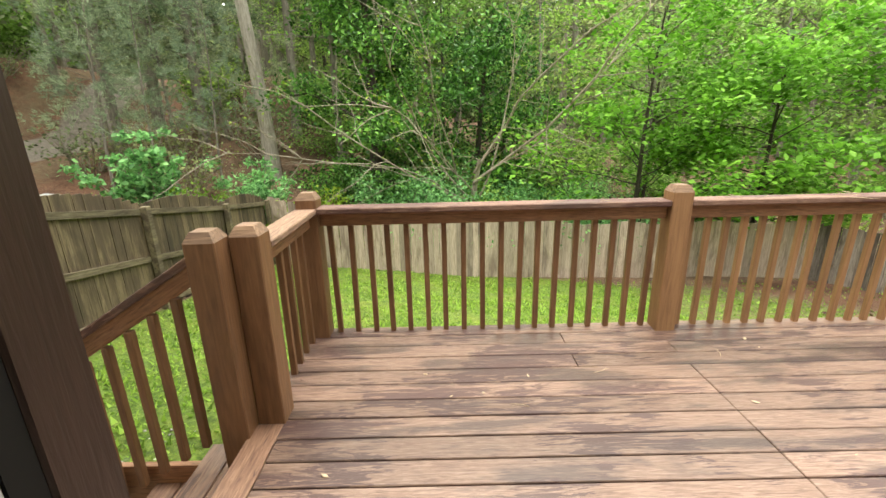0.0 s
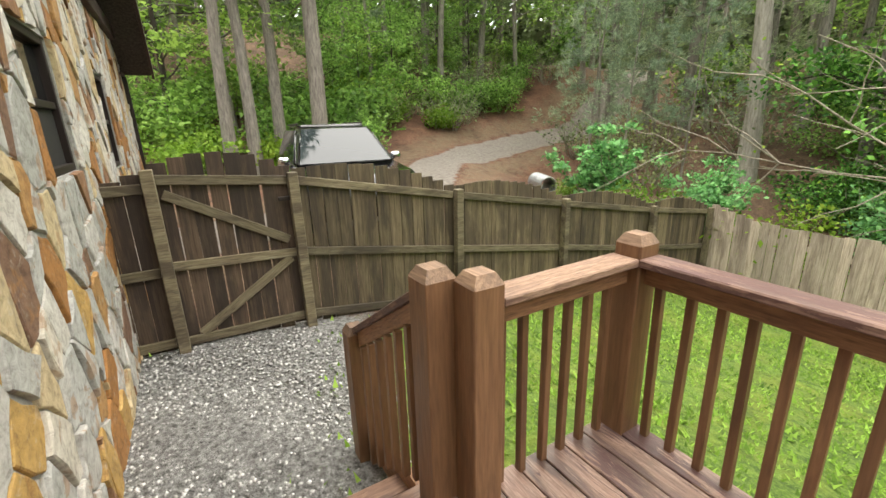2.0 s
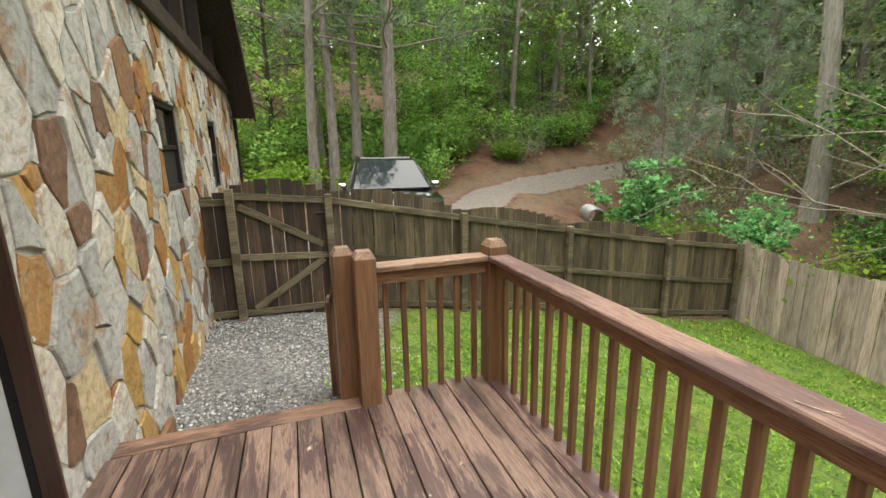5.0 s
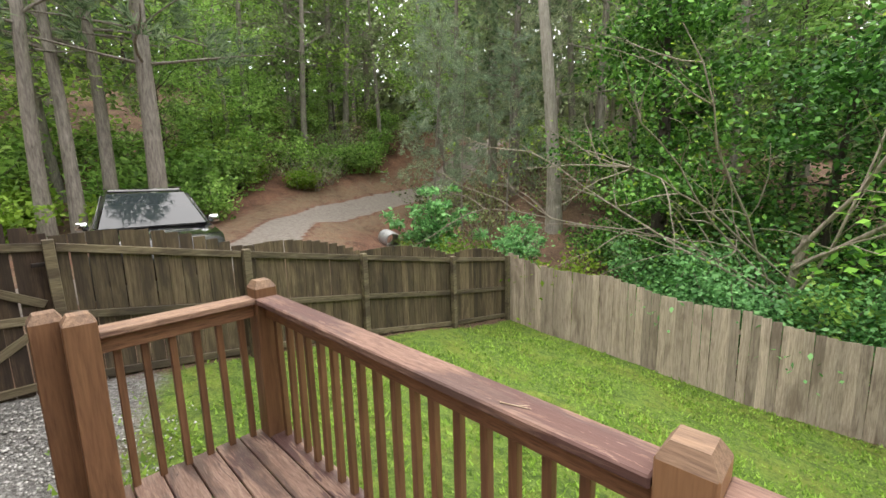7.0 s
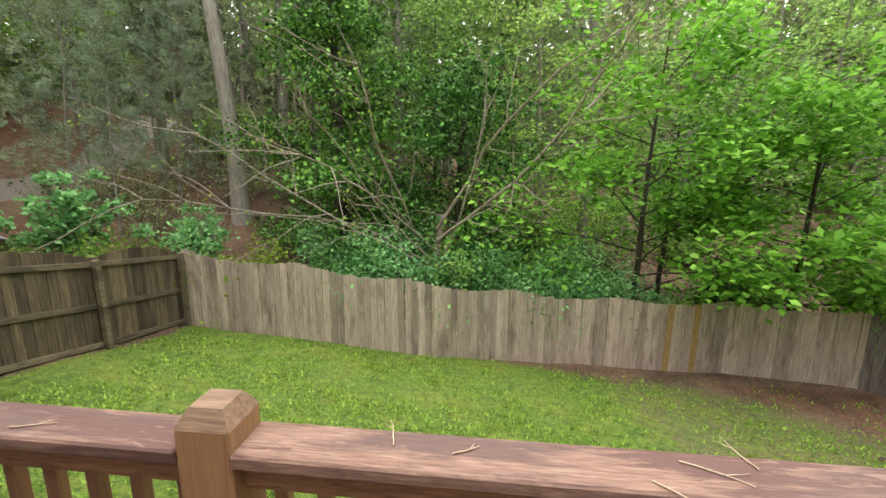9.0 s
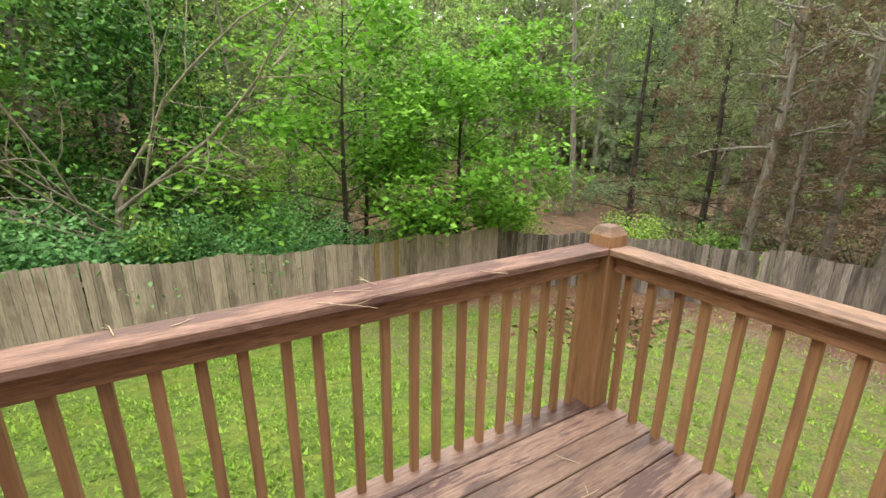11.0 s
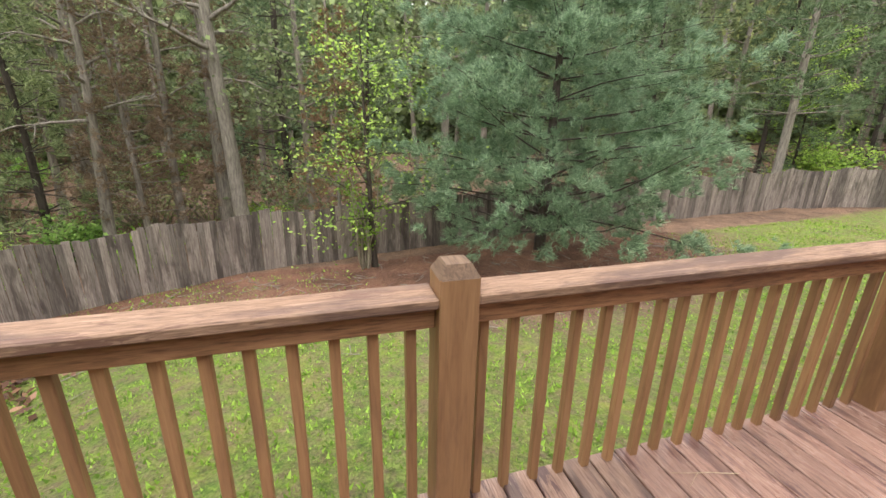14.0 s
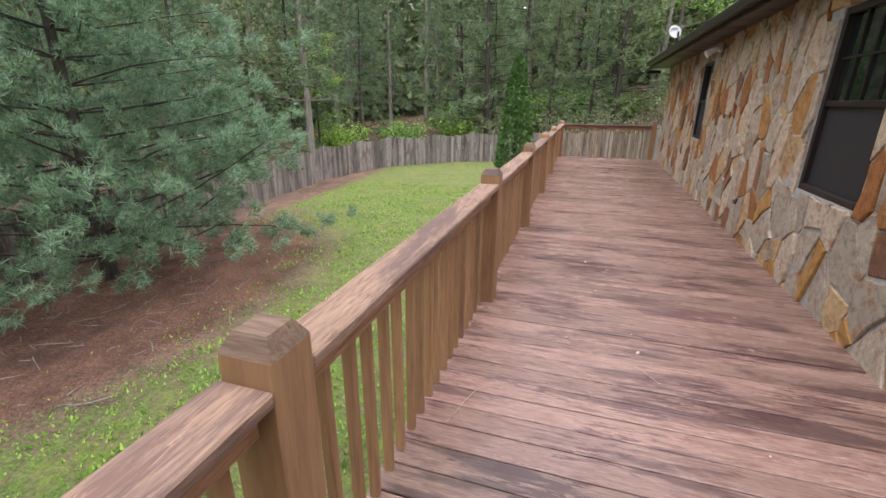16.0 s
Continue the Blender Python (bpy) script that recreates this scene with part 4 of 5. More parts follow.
fence_w = empty("garden_fence", None, "mossy dark brown board fence with arched panel tops and rails", "fence")
gate = empty("garden_gate", None, "closed dark weathered wooden gate with diagonal braces", "gate")
for k in range(5):
    y0, y1 = west_y[k], west_y[k + 1]
    owner = gate if k == 0 else fence_w
    n_ = round((y1 - y0) / 0.142)
    for q in range(n_):
        yy = y0 + (q + .5) * (y1 - y0) / n_
        t = (yy - y0) / (y1 - y0)
        top = lerp(yy, west_y, west_top) + 0.015 + 0.15 * math.sin(math.pi * t) ** 0.8 + frng.uniform(-.006, .006)
        bot = lerp(yy, west_y, west_base) + 0.02 + frng.uniform(-.02, .02)
        child("board", board_mesh(FENCE_GATE if k == 0 else FENCE_W), owner, pose(-4.275, yy, bot, 0, 0, 90) @ Matrix.Diagonal((1, 1, top - bot, 1)) @ pose(0, 0, 0, 0, frng.uniform(-.25, .25), frng.uniform(-1, 1)))
    za0, za1 = west_top[k], west_top[k + 1]
    zb0, zb1 = west_base[k], west_base[k + 1]
    for nm, f in (("top_rail", 0.95), ("middle_rail", 0.5), ("bottom_rail", 0.07)):
        zs, ze = zb0 + (za0 - zb0) * f, zb1 + (za1 - zb1) * f
        L = math.hypot(y1 - y0 - .09, ze - zs)
        child(nm, box_mesh(nm, (.038, L, .085), FENCE_RAIL, .004), owner, pose(-4.245, (y0 + y1) / 2, (zs + ze) / 2, math.degrees(math.atan2(ze - zs, y1 - y0)), 0, 0))
    if k == 0:
        for nm, (ya, zq), (yb, zr) in (("brace", (y0 + .08, 1.02), (y1 - .1, 0.46)), ("brace", (y0 + .16, -.33), (y1 - .1, 0.27))):
            L = math.hypot(yb - ya, zr - zq)
            child(nm, box_mesh(nm, (.03, L, .085), FENCE_RAIL, .004), gate, pose(-4.243, (ya + yb) / 2, (zq + zr) / 2, math.degrees(math.atan2(zr - zq, yb - ya)), 0, 0))
        part("latch", box_bm(-4.22, y1 - .16, .86, -4.19, y1 - .04, .90, .004), METAL_DARK, gate, "black metal latch")
for k, (yy, zt, zb) in enumerate(zip(west_y, west_top, west_base)):
    h = zt - zb + .25
    child("fence_post", box_mesh("fence_post", (.095, .095, h), FENCE_RAIL, .006), fence_w, pose(-4.19, yy, zt - h / 2, frng.uniform(-.6, .6), frng.uniform(-.6, .6), frng.uniform(-3, 3)))
for q in range(3):
    child("board", board_mesh(FENCE_GATE), fence_w, pose(-4.275, .50 + q * .142, -.46, 0, 0, 90) @ Matrix.Diagonal((1, 1, 1.56 + .05 * q, 1)))
for f in (1.08, .33, -.36):
    child("short_rail", box_mesh("short_rail", (.038, .36, .085), FENCE_RAIL, .004), fence_w, pose(-4.245, .67, f))


def fence_along(owner, pts, material, height, wave, ragged_top, special=None, s0=0.0, w=0.137):
    """Upright boards along a line on the ground, tops in shallow sagging curves."""
    s = s0
    for a, c in zip(pts[:-1], pts[1:]):
        L = math.hypot(c[0] - a[0], c[1] - a[1])
        n_ = max(1, round(L / (w + .003)))
        rot = math.degrees(math.atan2(c[1] - a[1], c[0] - a[0]))
        for q in range(n_):
            t = (q + .5) / n_
            x, y = a[0] + t * (c[0] - a[0]), a[1] + t * (c[1] - a[1])
            base = gz(x, y) - .03 + frng.uniform(-.015, .015)
            u = ((s + t * L) / 2.3) % 1.0
            top = height + wave * (0.5 - math.sin(math.pi * u)) + frng.uniform(-ragged_top, ragged_top)
            mt = special(x, y, material) if special else material
            child("board", board_mesh(mt, w), owner, pose(x, y, base, frng.uniform(-.6, .6), frng.uniform(-.5, .5) * (1 + 20 * ragged_top), rot + frng.uniform(-2, 2)) @ Matrix.Diagonal((1, 1, top, 1)))
        s += L
    return s


fence_n = empty("back_fence", None, "pale weathered board fence with wavy top behind the lawn", "fence")
yellow = lambda x, y, m: FENCE_NEW if (5.88 < x < 6.05 or 6.46 < x < 6.66) else m
fence_along(fence_n, FENCE_LINE[:5], FENCE_N, 1.62, 0.13, .012, yellow)
fence_e = empty("side_fence", None, "grey ragged weathered board fence below the woods", "fence")
fence_along(fence_e, FENCE_LINE[4:9], FENCE_E, 1.58, 0.14, .035)
fence_s = empty("far_fence", None, "grey weathered board fence at the far end of the yard", "fence")
fence_along(fence_s, FENCE_LINE[8:], FENCE_E, 1.58, 0.16, .02)
for fo, mt, rail_pts in ((fence_n, FENCE_N, FENCE_LINE[:5]), (fence_e, FENCE_E, FENCE_LINE[4:9]), (fence_s, FENCE_E, FENCE_LINE[8:])):
    for a, c in zip(rail_pts[:-1], rail_pts[1:]):
        rot = math.degrees(math.atan2(c[1] - a[1], c[0] - a[0]))
        L = math.hypot(c[0] - a[0], c[1] - a[1])
        za, zc = gz(*a), gz(*c)
        for f in (0.3, 1.25):
            m = pose((a[0] + c[0]) / 2, (a[1] + c[1]) / 2, (za + zc) / 2 + f, 0, 0, rot) @ pose(0, .035, 0, 0, -math.degrees(math.atan2(zc - za, L)), 0)
            child("rail", box_mesh("rail", (L, .038, .085), mt, .003), fo, m)

# ---- trees and shrubs ----
def tube(points, radii, sides=7):
    """Vertices and quads of a tapered tube along points."""
    P = np.asarray(points, float)
    T_ = np.gradient(P, axis=0)
    T_ /= np.linalg.norm(T_, axis=1)[:, None] + 1e-9
    ref = np.where(np.abs(T_[:, 2:3]) > 0.9, np.array([[1.0, 0, 0]]), np.array([[0, 0, 1.0]]))
    A = np.cross(T_, ref)
    A /= np.linalg.norm(A, axis=1)[:, None]
    B = np.cross(T_, A)
    th = np.arange(sides) * 2 * np.pi / sides
    V = P[:, None, :] + np.asarray(radii)[:, None, None] * (np.cos(th)[None, :, None] * A[:, None, :] + np.sin(th)[None, :, None] * B[:, None, :])
    n_ = len(P)
    i = np.arange(n_ - 1)[:, None] * sides + np.arange(sides)[None, :]
    j = np.arange(n_ - 1)[:, None] * sides + (np.arange(sides)[None, :] + 1) % sides
    F = np.stack([i, j, j + sides, i + sides], -1).reshape(-1, 4)
    return V.reshape(-1, 3), F


def joined(tubes):
    V, F, o = [], [], 0
    for v, f in tubes:
        V.append(v)
        F.append(f + o)
        o += len(v)
    return np.concatenate(V), np.concatenate(F)


def leaves(rng, centres, size, flat=0.5, width=0.62):
    """One small pointed leaf a centre: a kite of four corners."""
    n_ = len(centres)
    nrm = rng.normal(size=(n_, 3))
    nrm[:, 2] = np.abs(nrm[:, 2]) + flat
    nrm /= np.linalg.norm(nrm, axis=1)[:, None]
    a = np.cross(nrm, rng.normal(size=(n_, 3)))
    a /= np.linalg.norm(a, axis=1)[:, None]
    c = np.cross(nrm, a)
    s = (size * rng.uniform(.6, 1.35, n_))[:, None]
    V = np.stack([centres - a * s * .5, centres + c * s * width * .5 - a * s * .05, centres + a * s * .5 - nrm * s * .12, centres - c * s * width * .5 - a * s * .05], 1)
    return V.reshape(-1, 3), np.arange(n_ * 4).reshape(-1, 4)


def needles(rng, centres, dirs, length, per=7, width=0.012):
    """Tufts of thin needles: triangles spreading round each tuft's direction."""
    n_ = len(centres)
    C = np.repeat(centres, per, 0)
    D = np.repeat(dirs, per, 0) + rng.normal(scale=.55, size=(n_ * per, 3))
    D /= np.linalg.norm(D, axis=1)[:, None]
    S = np.cross(D, rng.normal(size=D.shape))
    S /= np.linalg.norm(S, axis=1)[:, None]
    L = length * rng.uniform(.7, 1.2, (n_ * per, 1))
    V = np.stack([C - S * width, C + S * width, C + D * L], 1)
    return V.reshape(-1, 3), np.arange(n_ * per * 3).reshape(-1, 3)


def curve_points(rng, start, direction, length, n=6, droop=0.0, wander=0.12):
    P, d = [np.asarray(start, float)], np.asarray(direction, float)
    d = d / np.linalg.norm(d)
    for _ in range(n - 1):
        d = d + rng.normal(scale=wander, size=3) + np.array([0, 0, droop])
        d /= np.linalg.norm(d)
        P.append(P[-1] + d * length / (n - 1))
    return np.array(P)


def broadleaf(name, seed, height, trunk_r, spread, first, limbs, n_leaves, leaf, leaf_mat, bark_mat, lean=(0, 0), twigs=3, flat=0.5, cluster=0.34, thin=0.28):
    """A tapered trunk, curved limbs with twigs, and leaves in loose layered sprays along them."""
    rng = np.random.default_rng(seed)
    trunk = curve_points(rng, (0, 0, -.3), (lean[0], lean[1], 1), height, 9, 0.03, 0.022)
    tubes = [tube(trunk, np.linspace(trunk_r, trunk_r * .18, 9) * np.array([1.25] + [1] * 8), 8)]
    sprays = []
    for k in range(limbs):
        f = first + (1 - first) * (k + rng.uniform(0, .8)) / limbs
        i = min(f, .98) * 8
        base = trunk[int(i)] + (trunk[min(int(i) + 1, 8)] - trunk[int(i)]) * (i - int(i))
        az = k * 2.4 + rng.uniform(-.5, .5)
        L = spread * (1.1 - .65 * max(0, f - .35)) * rng.uniform(.65, 1.1)
        pts = curve_points(rng, base, (math.cos(az), math.sin(az), rng.uniform(.15, .75)), L, 6, -.02)
        r = trunk_r * thin * (1.1 - .6 * f)
        tubes.append(tube(pts, np.linspace(r, r * .2, 6), 5))
        for q in range(twigs):
            s = pts[rng.integers(2, 6)]
            tw = curve_points(rng, s, (pts[-1] - pts[0]) / L + rng.normal(scale=.6, size=3), L * rng.uniform(.25, .5), 4, -.03)
            tubes.append(tube(tw, np.linspace(r * .35, r * .1, 4), 4))
            sprays += [tw[2], tw[3]]
        sprays += [pts[3], pts[4], pts[5]]
    v, f = joined(tubes)
    tree = empty(name)
    child("trunk", make_mesh("trunk", v, f, bark_mat, True), tree)
    S = np.array(sprays)
    per = max(1, n_leaves // len(S))
    c = np.repeat(S, per, 0) + rng.normal(size=(per * len(S), 3)) * np.array([1, 1, .42]) * spread * cluster * .5
    lv, lf = leaves(rng, c, leaf, flat)
    child("crown", make_mesh("crown", lv, lf, leaf_mat), tree)
    return tree


def conifer(name, seed, height, trunk_r, spread, first, whorls, tufts, length, leaf_mat, bark_mat, droop=0.02, per=7, width=0.012, top_taper=0.9, arms=5, bunch=9):
    """A straight trunk with whorls of limbs that carry tufts of needles on their outer parts."""
    rng = np.random.default_rng(seed)
    trunk = curve_points(rng, (0, 0, -.3), (0, 0, 1), height, 8, 0, .015)
    tubes = [tube(trunk, np.linspace(trunk_r, trunk_r * .12, 8), 8)]
    C, D = [], []
    for k in range(whorls):
        f = first + (1 - first) * (k + .5) / whorls
        base = np.array([np.interp(f * 7, range(8), trunk[:, i]) for i in range(3)])
        for q in range(arms):
            az = q * 6.283 / arms + k * .9 + rng.uniform(-.3, .3)
            L = spread * (1 - top_taper * max(0, (f - first) / (1 - first)) ** 1.2) * rng.uniform(.75, 1.12)
            if L < .15:
                continue
            pts = curve_points(rng, base, (math.cos(az), math.sin(az), rng.uniform(.0, .3)), L, 6, droop, .07)
            r = max(.008, trunk_r * .22 * (1.05 - f))
            tubes.append(tube(pts, np.linspace(r, r * .25, 6), 4))
            n_ = max(3, int(tufts * L / spread))
            clumps = max(2, n_ // bunch)
            t = np.repeat(rng.uniform(.22, 1.0, clumps) ** .75, bunch)
            n_ = clumps * bunch
            p = np.stack([np.interp(t * 5, range(6), pts[:, i]) for i in range(3)], 1)
            side = np.repeat(rng.normal(size=(clumps, 3)), bunch, 0) * np.array([1, 1, .35]) * (L * .17 * (1.2 - .5 * t))[:, None]
            C.append(p + side + rng.normal(size=(n_, 3)) * length * .45)
            d = (pts[-1] - pts[0]) / L + side / (np.linalg.norm(side, axis=1)[:, None] + 1e-6) * .8 + np.array([0, 0, .35])
            D.append(d / np.linalg.norm(d, axis=1)[:, None])
    v, f = joined(tubes)
    tree = empty(name)
    child("trunk", make_mesh("trunk", v, f, bark_mat, True), tree)
    nv, nf = needles(rng, np.concatenate(C), np.concatenate(D), length, per, width)
    child("crown", make_mesh("crown", nv, nf, leaf_mat), tree)
    return tree


def shrub(name, seed, r, h, n_leaves, leaf, leaf_mat, stems=9, flat=.5):
    rng = np.random.default_rng(seed)
    tubes, S = [], []
    for k in range(stems):
        az, out = k * 2.4 + rng.uniform(-.4, .4), rng.uniform(.2, 1.0)
        pts = curve_points(rng, (math.cos(az) * r * .15, math.sin(az) * r * .15, -.15), (math.cos(az) * out * r / h, math.sin(az) * out * r / h, 1), h * rng.uniform(.7, 1.15), 6, -.02, .14)
        tubes.append(tube(pts, np.linspace(.022, .005, 6) * (.6 + .4 * h), 4))
        S += [pts[2], pts[3], pts[4], pts[5], pts[3] + rng.normal(size=3) * r * .25, pts[4] + rng.normal(size=3) * r * .25]
    v, f = joined(tubes)
    sh = empty(name)
    tagged(child("branching", make_mesh("branching", v, f, TWIG, True), sh), kind="stuff")
    S = np.array(S)
    per = n_leaves // len(S)
    c = np.repeat(S, per, 0) + rng.normal(size=(per * len(S), 3)) * np.array([1, 1, .7]) * r * .2
    c[:, 2] = np.maximum(c[:, 2], .03)
    lv, lf = leaves(rng, c, leaf, flat)
    child("foliage", make_mesh("foliage", lv, lf, leaf_mat), sh)
    return sh


def plant(ob, x, y, label, category, group="", dz=0.0, rz=0.0, s=1.0):
    ob.matrix_basis = pose(x, y, gz(x, y) + dz, 0, 0, rz) @ Matrix.Scale(s, 4)
    return tagged(ob, label, category, group)


def again(ob, x, y, rz, s=1.0, label="", dz=0.0):
    k = copy_thing(ob, pose(x, y, gz(x, y) + dz, 0, 0, rz))
    k.scale = (s, s, s)
    if label:
        tagged(k, label)
    return k


# the trees that stand out
vine = broadleaf("ivy_covered_tree", 31, 9, .24, 1.9, .08, 34, 21000, .13, LEAF_DARK, BARK_DARK, (0.02, 0), 4, .3, .42)
plant(vine, -2.2, 13.7, "tall tree smothered in dark green ivy behind the fence", "tree")
vine2 = broadleaf("ivy_covered_tree", 33, 6.5, .15, 1.8, .08, 24, 12000, .13, LEAF_DARK, BARK_DARK, (0.05, 0), 4, .3, .42)
plant(vine2, 0.9, 14.6, "slender tree wrapped in green ivy behind the fence", "tree")
maple = broadleaf("maple_tree", 41, 7.5, .1, 2.9, .2, 22, 7000, .18, LEAF_MAPLE, BARK_DARK, (0.02, 0), 4, 1.4, .26, .3)
plant(maple, 5.7, 12.9, "young maple with bright fresh green leaves over fence", "tree")
maple2 = broadleaf("maple_tree", 43, 6.8, .09, 3.0, .15, 26, 13500, .18, LEAF_MAPLE, BARK_DARK, (-.02, -.05), 4, 1.4, .26, .3)
plant(maple2, 9.3, 12.8, "maple with drooping bright green leafy branches", "tree")
grey = broadleaf("tall_grey_tree", 47, 17, .26, 2.5, .6, 12, 2500, .16, LEAF, BARK_PALE, (0, 0), 3)
plant(grey, -5.9, 14.8, "tall straight tree with pale grey bark", "tree")
white_pine = conifer("white_pine", 53, 9.5, .17, 4.7, .06, 18, 330, .17, NEEDLE, BARK_DARK, .022, 15, .0075, .66, 6, 14)
plant(white_pine, 13.0, -4.1, "full blue-green white pine on red pine straw", "pine tree")
slim = broadleaf("slender_tree", 59, 6.0, .085, 1.7, .22, 18, 2400, .10, LEAF, BARK_DARK, (0.02, .03), 4, .7, .5)
plant(slim, 13.3, .5, "slender ivy-footed tree with sparse yellow-green leaves", "tree")
slim_b = shrub("climbing_ivy", 61, .45, 2.6, 700, .09, LEAF_YELLOW)
plant(slim_b, 13.25, .75, "thin bright ivy climbing beside a trunk", "shrub")

young_pine = conifer("young_white_pine", 63, 8.5, .055, 1.7, .28, 13, 36, .20, NEEDLE_SOFT, BARK, .01, 8, .008, .6, 4)
plant(young_pine, -10.4, 13.4, "slim young white pine with soft grey-green needles", "pine tree", "young pines on the bank")
for x, y, rz, s in ((-8.9, 13.4, 40, .85), (-11.6, 15.4, 200, 1.1), (-7.2, 13.8, 290, .8), (-10.2, 16.8, 75, 1.2), (-6.6, 16.4, 160, 1.0), (-11.3, 18, 250, 1.2)):
    again(young_pine, x, y, rz, s)
dead_pine = conifer("dead_pine", 64, 9, .10, 1.7, .15, 16, 40, .20, LEAF_DEAD, BARK, -.02, 7, .011, .6, 5)
plant(dead_pine, 17.2, 6.9, "dead brown-needled pine among bare grey trunks", "pine tree", "dead pines below the deck")
for x, y, rz, s in ((16.9, 1.2, 80, .8), (19.2, 5.2, 200, 1.1), (18.6, 11.2, 20, 1.0), (21.5, 8.4, 140, 1.2)):
    again(dead_pine, x, y, rz, s)
old = broadleaf("old_grey_tree", 66, 15, .30, 2.4, .42, 14, 700, .14, LEAF_SPARSE, BARK, (-.05, .06), 5, .5, .5, .42)
plant(old, 17.4, 4.2, "thick old grey trunk with vines above the fence", "tree", s=.85)
again(old, 16.8, 7.8, 130, .62, "leaning grey tree with a bare trunk")
again(old, 18.4, 4.9, 220, .8)

# bare arching tree with long pale limbs
rng = np.random.default_rng(67)
tubes = [tube(curve_points(rng, (0, 0, -.2), (.1, -.1, 1), 3.0, 6, 0, .05), np.linspace(.09, .07, 6), 7)]
for az, el, L, r in ((15, 40, 6.5, .06), (-8, 60, 6, .055), (60, 48, 5, .045), (165, 42, 6.0, .05), (185, 36, 6.5, .035), (120, 62, 6, .04), (200, 40, 5.5, .03), (-40, 38, 4.5, .03), (215, 46, 5.0, .028)):
    base = np.array([.15, -.15, 1.0 + 1.6 * rng.uniform(0, 1)])
    d = (math.cos(radians(az)) * math.cos(radians(el)), -.35 + math.sin(radians(az)) * .25, math.sin(radians(el)))
    pts = curve_points(rng, base, d, L, 9, -.012, .13)
    tubes.append(tube(pts, np.linspace(r * .8, .010, 9), 6))
    for q in range(9):
        s = pts[rng.integers(2, 9)]
        dd = (pts[-1] - pts[0]) / L + rng.normal(scale=.5, size=3)
        tw = curve_points(rng, s, dd, L * rng.uniform(.15, .4), 6, -.02, .15)
        tubes.append(tube(tw, np.linspace(.014, .005, 6), 4))
        for _ in range(2):
            t2 = curve_points(rng, tw[rng.integers(1, 5)], dd + rng.normal(scale=.6, size=3), L * rng.uniform(.06, .16), 4, -.02, .15)
            tubes.append(tube(t2, np.linspace(.005, .002, 4), 3))
v, f = joined(tubes)
bare = empty("bare_tree")
child("branching", make_mesh("branching", v, f, TWIG, True), bare)
c = np.repeat(v[rng.integers(0, len(v), 220)], 3, 0) + rng.normal(scale=.15, size=(660, 3))
lv, lf = leaves(rng, c, .07)
tagged(child("bud_growth", make_mesh("bud_growth", lv, lf, LEAF_YELLOW), bare), kind="stuff")
plant(bare, 0.6, 12.3, "nearly bare tree with long pale arching limbs", "tree")

# shrubs behind and over the fences
bush_a = shrub("privet_bush", 71, .46, 2.1, 2600, .13, LEAF_BUSH)
plant(bush_a, -7.2, 10.25, "leafy blue-green bush behind the mossy fence corner", "bush", s=1.12)
bush_b = shrub("privet_bush", 73, .55, 2.35, 3000, .11, LEAF_BUSH)
plant(bush_b, -4.9, 11.15, "rounded grey-green bush beyond the fence corner", "bush")
bush_y = shrub("weedy_shrub", 77, .9, 1.3, 2600, .10, LEAF_YELLOW)
plant(bush_y, -6.0, 10.35, "bright yellow-green weedy shrub by the fence", "bush")
again(bush_y, -8.3, 10.35, 80, .5)
again(bush_y, -3.5, 11.0, 160, 1.15)
under = [shrub("understorey_shrub", 80 + k, 1.3, 2.2, 5200, .105, (LEAF_DARK, LEAF_BUSH, LEAF)[k]) for k in range(3)]
plant(under[0], -.6, 12.3, "dense green understorey shrub against the back fence", "shrub", "shrubs behind the back fence")
plant(under[1], 3.4, 13.2, "dense green understorey shrub against the back fence", "shrub", "shrubs behind the back fence", s=1.1)
plant(under[2], 1.6, 13.0, "dense green understorey shrub against the back fence", "shrub", "shrubs behind the back fence")
place_rng = random.Random(90)
for x, y, k, s in ((-1.8, 12.2, 1, .8), (.4, 12.4, 1, .8), (-3.2, 13.5, 0, .7), (4.4, 14.2, 0, .9), (8.8, 14.5, 0, 1.0), (11.6, 12.6, 2, .9), (14.2, 9.5, 2, .8),
                   (-1.2, 14.8, 2, 1.2), (2.6, 15.6, 0, 1.1), (10.8, 15.8, 0, 1.0), (-4, 16.5, 2, 1.0), (-1.3, 11.3, 1, .95), (-.2, 11.45, 1, 1.0), (1.0, 11.6, 1, .95), (3.0, 12.0, 1, 1.0), (4.3, 12.3, 1, .95), (5.4, 12.3, 1, .8)):
    again(under[k], x, y + .4, place_rng.uniform(0, 360), s)

# woodland: a few kinds, planted many times
kinds = [broadleaf("woodland_tree", 101, 15, .17, 3.2, .22, 22, 4600, .22, LEAF, BARK, (0, 0), 3, .9, .3),
         broadleaf("woodland_tree", 103, 17, .21, 3.4, .30, 20, 4200, .24, LEAF_SPARSE, BARK, (.02, 0), 4, .6, .5),
         broadleaf("woodland_tree", 107, 13, .14, 3.2, .12, 24, 4800, .22, LEAF, BARK_DARK, (0, .02), 3, .9, .3),
         conifer("woodland_pine", 109, 18, .22, 2.8, .22, 18, 33, .34, NEEDLE_FAR, BARK, -.01, 7, .02, .75),
         conifer("woodland_pine", 113, 15, .17, 2.8, .08, 18, 33, .34, NEEDLE_FAR, BARK_DARK, -.01, 7, .02, .8),
         broadleaf("bare_woodland_tree", 127, 16, .19, 2.4, .30, 20, 900, .14, LEAF_SPARSE, BARK, (.01, .01), 6, .5, .5)]
